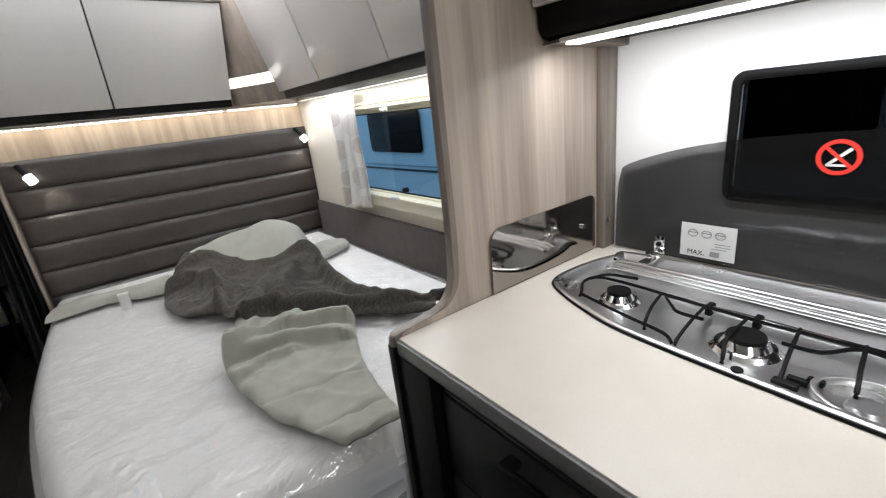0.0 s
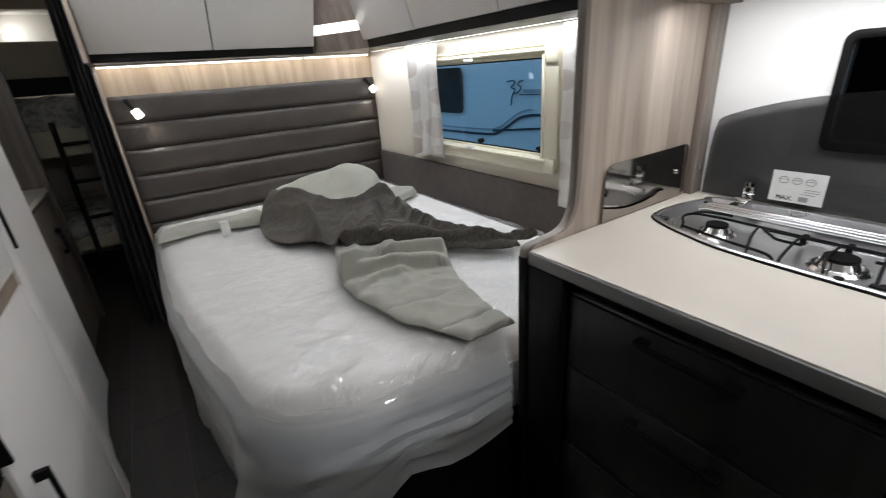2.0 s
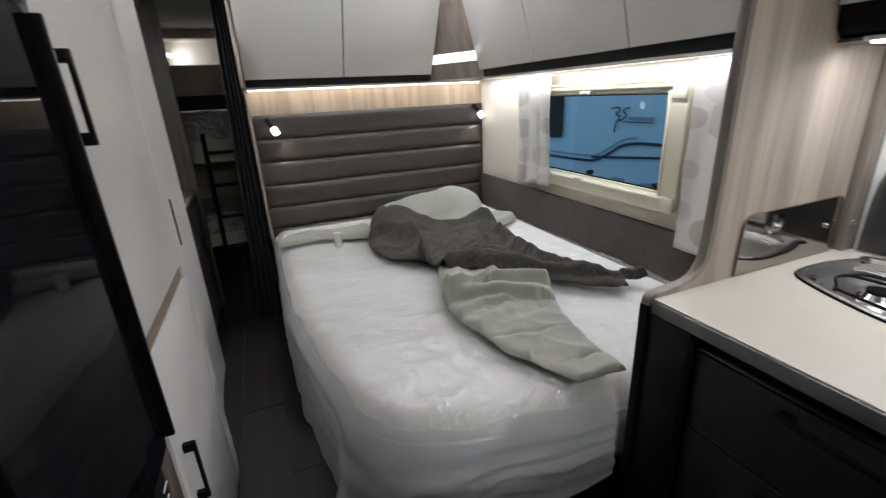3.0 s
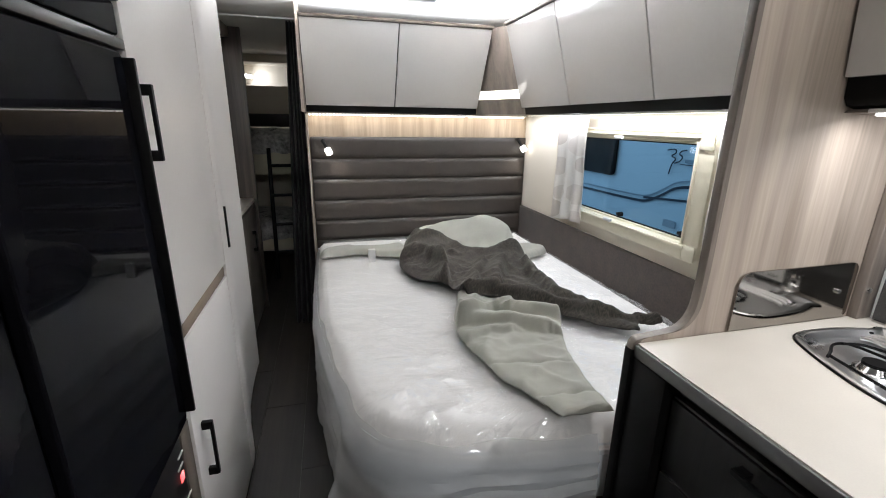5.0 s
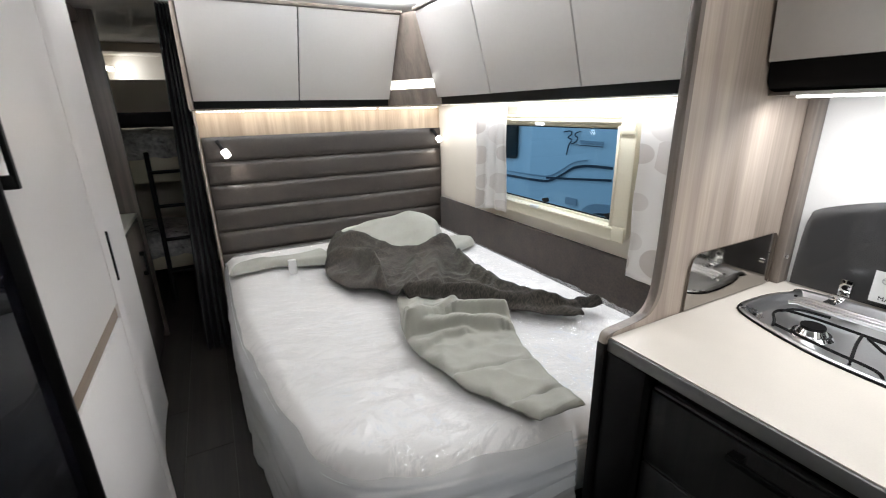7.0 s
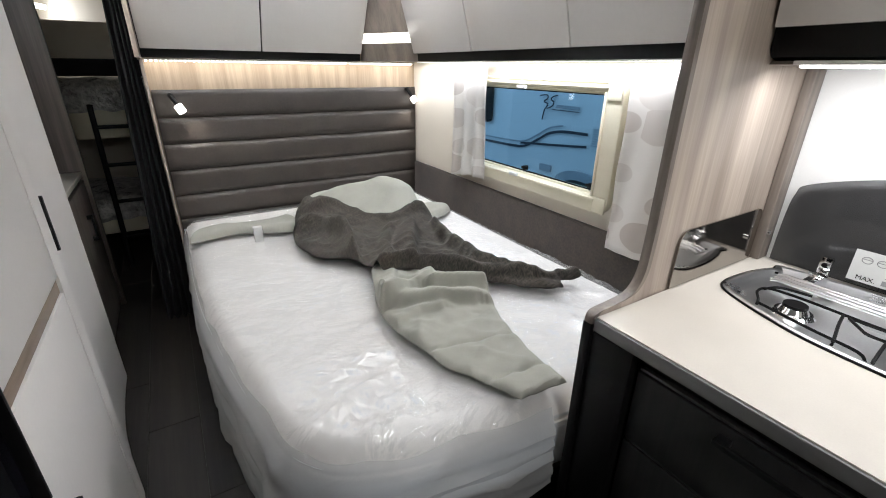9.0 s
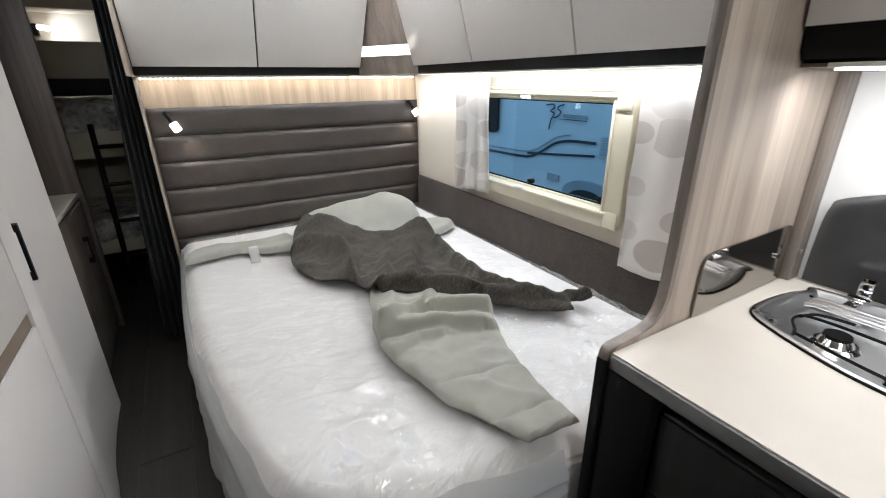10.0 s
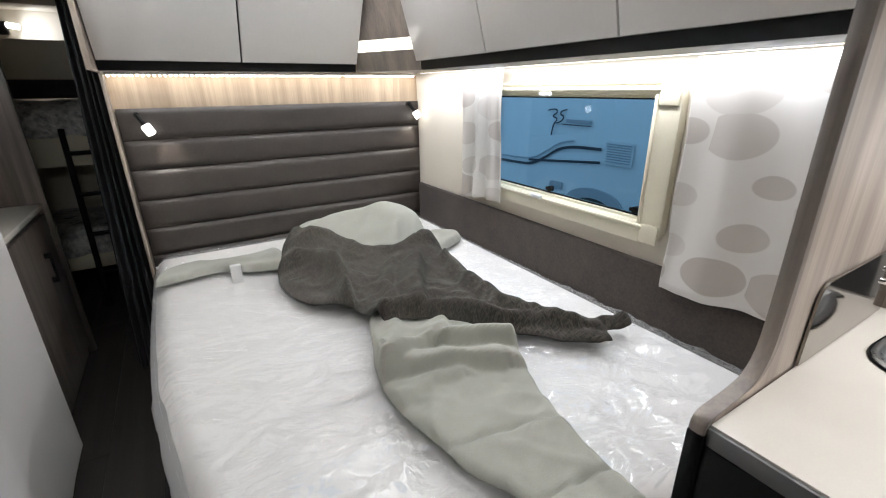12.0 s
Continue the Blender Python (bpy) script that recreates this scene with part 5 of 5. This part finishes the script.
def bunk(z, b0, b1, label):
    """Bunk whose mattress top is at z and whose side board reaches from b0 to b1."""
    ob = thing("bunk_bed", (-1.3, 1.6, b0), label, "bunk bed", "bunk beds")
    part("side_board", box((XL + 0.01, 1.185, b0), (-0.4, 1.205, b1), 0.004), CREAM_PLASTIC, ob, "cream side board")
    part("slat_base", box((XL + 0.01, 1.207, b1 - 0.05), (-0.4, 1.99, b1 - 0.02), 0.002), OAK_DARK, ob)
    t = bmesh.new()
    rows = []
    for i in range(80):
        u = i / 79
        x = XL + 0.02 + 1.85 * u
        col = []
        for k in range(18):
            v = k / 17
            ang = v * math.pi
            y = 1.575 - 0.395 * math.cos(ang)
            drop = max(0, 0.10 - v) * 0.5 * abs(noise.noise(Vector((x * 5, 3, z))))
            zz = b1 - 0.018 + (z - b1 + 0.018) * (max(math.sin(ang), 0) ** 0.25) + 0.025 * noise.noise(Vector((x * 7, v * 6, z * 3))) - drop
            col.append(t.verts.new((x, y - (0.03 * noise.noise(Vector((x * 9, v * 4, 2))) if 0 < k < 6 else 0), zz)))
        rows.append(col)
    for p, q in zip(rows, rows[1:]):
        for k in range(17):
            t.faces.new((p[k], p[k + 1], q[k + 1], q[k]))
    t.faces.new(rows[0])
    t.faces.new(rows[-1][::-1])
    part("mattress", t, BUNK_COVER, ob, "grey film-wrapped mattress")
    return ob


BUNK_COVER = mat("bunk_cover", (0.42, 0.41, 0.39), 0.28, vary=0.75, scale=11, fine=34, bump=0.8, dist=0.03, coat=0.3)
bunk(1.305, 0.92, 1.125, "upper bunk with a film-wrapped mattress")
bunk(0.53, 0.24, 0.36, "lower bunk with a film-wrapped mattress")
# black strip filling the dark gap over the upper mattress
single("bunk_dark_strip", box((XL + 0.02, 1.33, 1.315), (-1.35, 1.60, 1.425), 0.03, seg=3), CURTAIN_BLACK, "dark rounded strip lying on the upper bunk", "cushion")
single("bunk_wall_panel", box((XL + 0.01, 1.62, 1.33), (-0.42, 1.65, 1.668), 0.006), WALL_CREAM, "cream padded panel along the upper bunk", "wall panel")
lad = thing("bunk_ladder", (-1.7, 1.15, 0), "black tubular ladder leaning on the upper bunk", "ladder")
for x in (-1.815, -1.50):
    part("rail", tube([(x, 1.02, 0.02), (x, 1.16, 1.10), (x, 1.175, 1.14)], 0.017, n=10), BLACK, lad)
for z in (0.25, 0.5, 0.75, 1.0):
    y = 1.02 + 0.14 * (z - 0.02) / 1.16
    part("rung", tube([(-1.815, y, z), (-1.50, y, z)], 0.013, n=8), BLACK, lad)
bl = thing("bunk_lamp", (-2.1, 1.9, 1.78), "small white lit lamp over the upper bunk", "wall lamp")
part("base", box((-2.12, 1.94, 1.72), (-2.06, 1.997, 1.80), 0.006), BLACK, bl)
part("shade", tube([(-2.05, 1.93, 1.775), (-2.02, 1.92, 1.77), (-1.99, 1.91, 1.765)], 0.018, n=12), LAMP_GLOW, bl, "glowing shade")
single("bunk_cupboard", box((XL + 0.005, 1.70, 1.875), (-0.02, 1.995, ZC - 0.002), 0.01), WALL_CREAM, "cream ceiling locker over the bunks", "locker")

# lamp added out of view over the kitchen aisle, body of the fill light
cl = thing("unseen_fill_lamp", (-1.15, -3.45, 1.94), "flat square white lamp added out of view as fill light", "ceiling lamp")
part("housing", ring(rrect(-1.32, -3.62, -0.98, -3.28, 0.03), rrect(-1.30, -3.60, -1.00, -3.30, 0.02), "z", 1.918, 1.944), WALL_WHITE, cl)
part("diffuser", prism(rrect(-1.299, -3.599, -1.001, -3.301, 0.02), "z", 1.932, 1.940), LED_SOFT, cl)

# ---- hall outside and the neighbouring caravan ----
NX = 2.70
single("ground", box((-30, -30, -0.62), (30, 30, -0.60)), CONCRETE, "grey concrete floor of the exhibition hall", "floor", kind="structure")
nc = thing("neighbour_caravan", (NX + 1.1, 1.2, -0.6), "white touring caravan with dark side stripes", "caravan")
hull = [(-0.25, NX), (-0.25, NX + 2.2), (1.55, NX + 2.2), (1.85, NX + 1.9), (1.95, NX + 1.5), (1.95, NX + 0.7), (1.85, NX + 0.25), (1.55, NX + 0.03)]
part("hull", prism([(b, a) for a, b in hull], "y", -2.6, 5.6, bev=0.02), HULL, nc)


def nplate(name, pts, material, lab="", d=0.006):
    return part(name, prism(pts, "x", NX - d, NX - 0.001), material, nc, lab)


nplate("side_window", rrect(2.66, 0.66, 4.2, 1.30, 0.08), BLACK_GLOSS, "dark window with black frame", 0.03)
nplate("side_window", rrect(-2.2, 0.66, -0.9, 1.30, 0.08), BLACK_GLOSS, "dark window with black frame", 0.03)
up = curve([(5.5, 0.37), (3.2, 0.385), (2.2, 0.40), (1.92, 0.43), (1.70, 0.53), (1.50, 0.64), (1.32, 0.685), (1.15, 0.70), (0.86, 0.705)], 5)
nplate("stripe", [(y, z + 0.014) for y, z in up] + [(y, z - 0.020) for y, z in up[::-1]], STRIPE, "dark swoosh stripe")
nplate("stripe", [(y, z + 0.075) for y, z in up[:-8]] + [(y, z + 0.055) for y, z in up[:-8][::-1]], STRIPE_GREY, "thin grey stripe")
lo = [(2.0, 0.455), (1.5, 0.50), (0.86, 0.560)]
nplate("stripe", [(y, z + 0.016) for y, z in lo] + [(y, z - 0.012) for y, z in lo[::-1]], STRIPE, "thin dark stripe", 0.008)
vt = nplate("fridge_vent", rrect(0.46, 0.56, 0.80, 0.80, 0.012), HULL, "louvred fridge vent", 0.012)
for k in range(8):
    part("slat", box((NX - 0.018, 0.48, 0.585 + 0.026 * k), (NX - 0.0125, 0.78, 0.597 + 0.026 * k), 0.002), STRIPE_GREY, vt)
nplate("service_flap", rrect(1.38, 0.165, 1.58, 0.255, 0.012), STRIPE_GREY, "grey socket flap", 0.02)
em = part("emblem", tube(curve([(NX - 0.004, 1.70, 1.085), (NX - 0.004, 1.58, 1.10), (NX - 0.004, 1.56, 1.06), (NX - 0.004, 1.62, 1.02), (NX - 0.004, 1.55, 0.99), (NX - 0.004, 1.60, 0.92), (NX - 0.004, 1.63, 0.80)], 5), 0.008, n=6), STRIPE, nc, "abstract dark emblem")
part("emblem_stroke", tube(curve([(NX - 0.004, 1.40, 1.10), (NX - 0.004, 1.47, 1.085), (NX - 0.004, 1.50, 1.05), (NX - 0.004, 1.45, 1.02), (NX - 0.004, 1.48, 0.97), (NX - 0.004, 1.56, 0.94)], 5), 0.008, n=6), STRIPE, em)
nplate("name_bar", [(1.40, 0.995), (1.03, 0.995), (1.03, 0.955), (1.40, 0.955)], STRIPE_GREY, "line of grey lettering")
nplate("name_rule", [(1.47, 0.938), (1.03, 0.938), (1.03, 0.930), (1.47, 0.930)], STRIPE)
arch = [(1.30, -0.25), (1.29, 0.08)] + [(0.89 + 0.40 * math.cos(a), 0.08 + 0.19 * math.sin(a)) for a in np.linspace(0.2, math.pi - 0.2, 12)] + [(0.49, 0.08), (0.48, -0.25)]
nplate("wheel_arch", arch, STRIPE_GREY, "moulded wheel arch", 0.03)
nplate("wheel_well", [(1.20, -0.25)] + [(0.89 + 0.31 * math.cos(a), 0.00 + 0.16 * math.sin(a)) for a in np.linspace(0.0, math.pi, 12)] + [(0.58, -0.25)], RUBBER, "dark wheel well", 0.034)
wheel = part("wheel", disc((NX + 0.05, 0.89, -0.28), 0.32, 0.20, axis="x"), RUBBER, nc, "rubber tyre")
part("rim", disc((NX - 0.055, 0.89, -0.28), 0.20, 0.02, axis="x"), STEEL, wheel)
nplate("skirt_rail", rrect(-2.55, -0.245, 5.55, -0.19, 0.01), STRIPE_GREY, "grey skirt rail", 0.02)

# floor planks of the aisle
shapes = {}
y = Y0
col_n = 0
x = XL
while x < -0.01:
    w = min(0.19, -x)
    y = Y0 - (0.45 * (col_n % 3))
    while y < Y1:
        a, b = max(y, Y0), min(y + 1.25, Y1)
        if b - a > 0.02:
            key = (round(w, 3), round(b - a, 3))
            if key not in shapes:
                t = box((0.0008, 0.0008, -0.0055), (w - 0.0008, b - a - 0.0008, 0.0), 0.0008, seg=1)
                shapes[key] = finish(t, "plank", PLANK, False)
            ob = new("plank", shapes[key])
            ob.parent = floor
            ob.location = (x, a, 0)
        y += 1.25
    x += 0.19
    col_n += 1
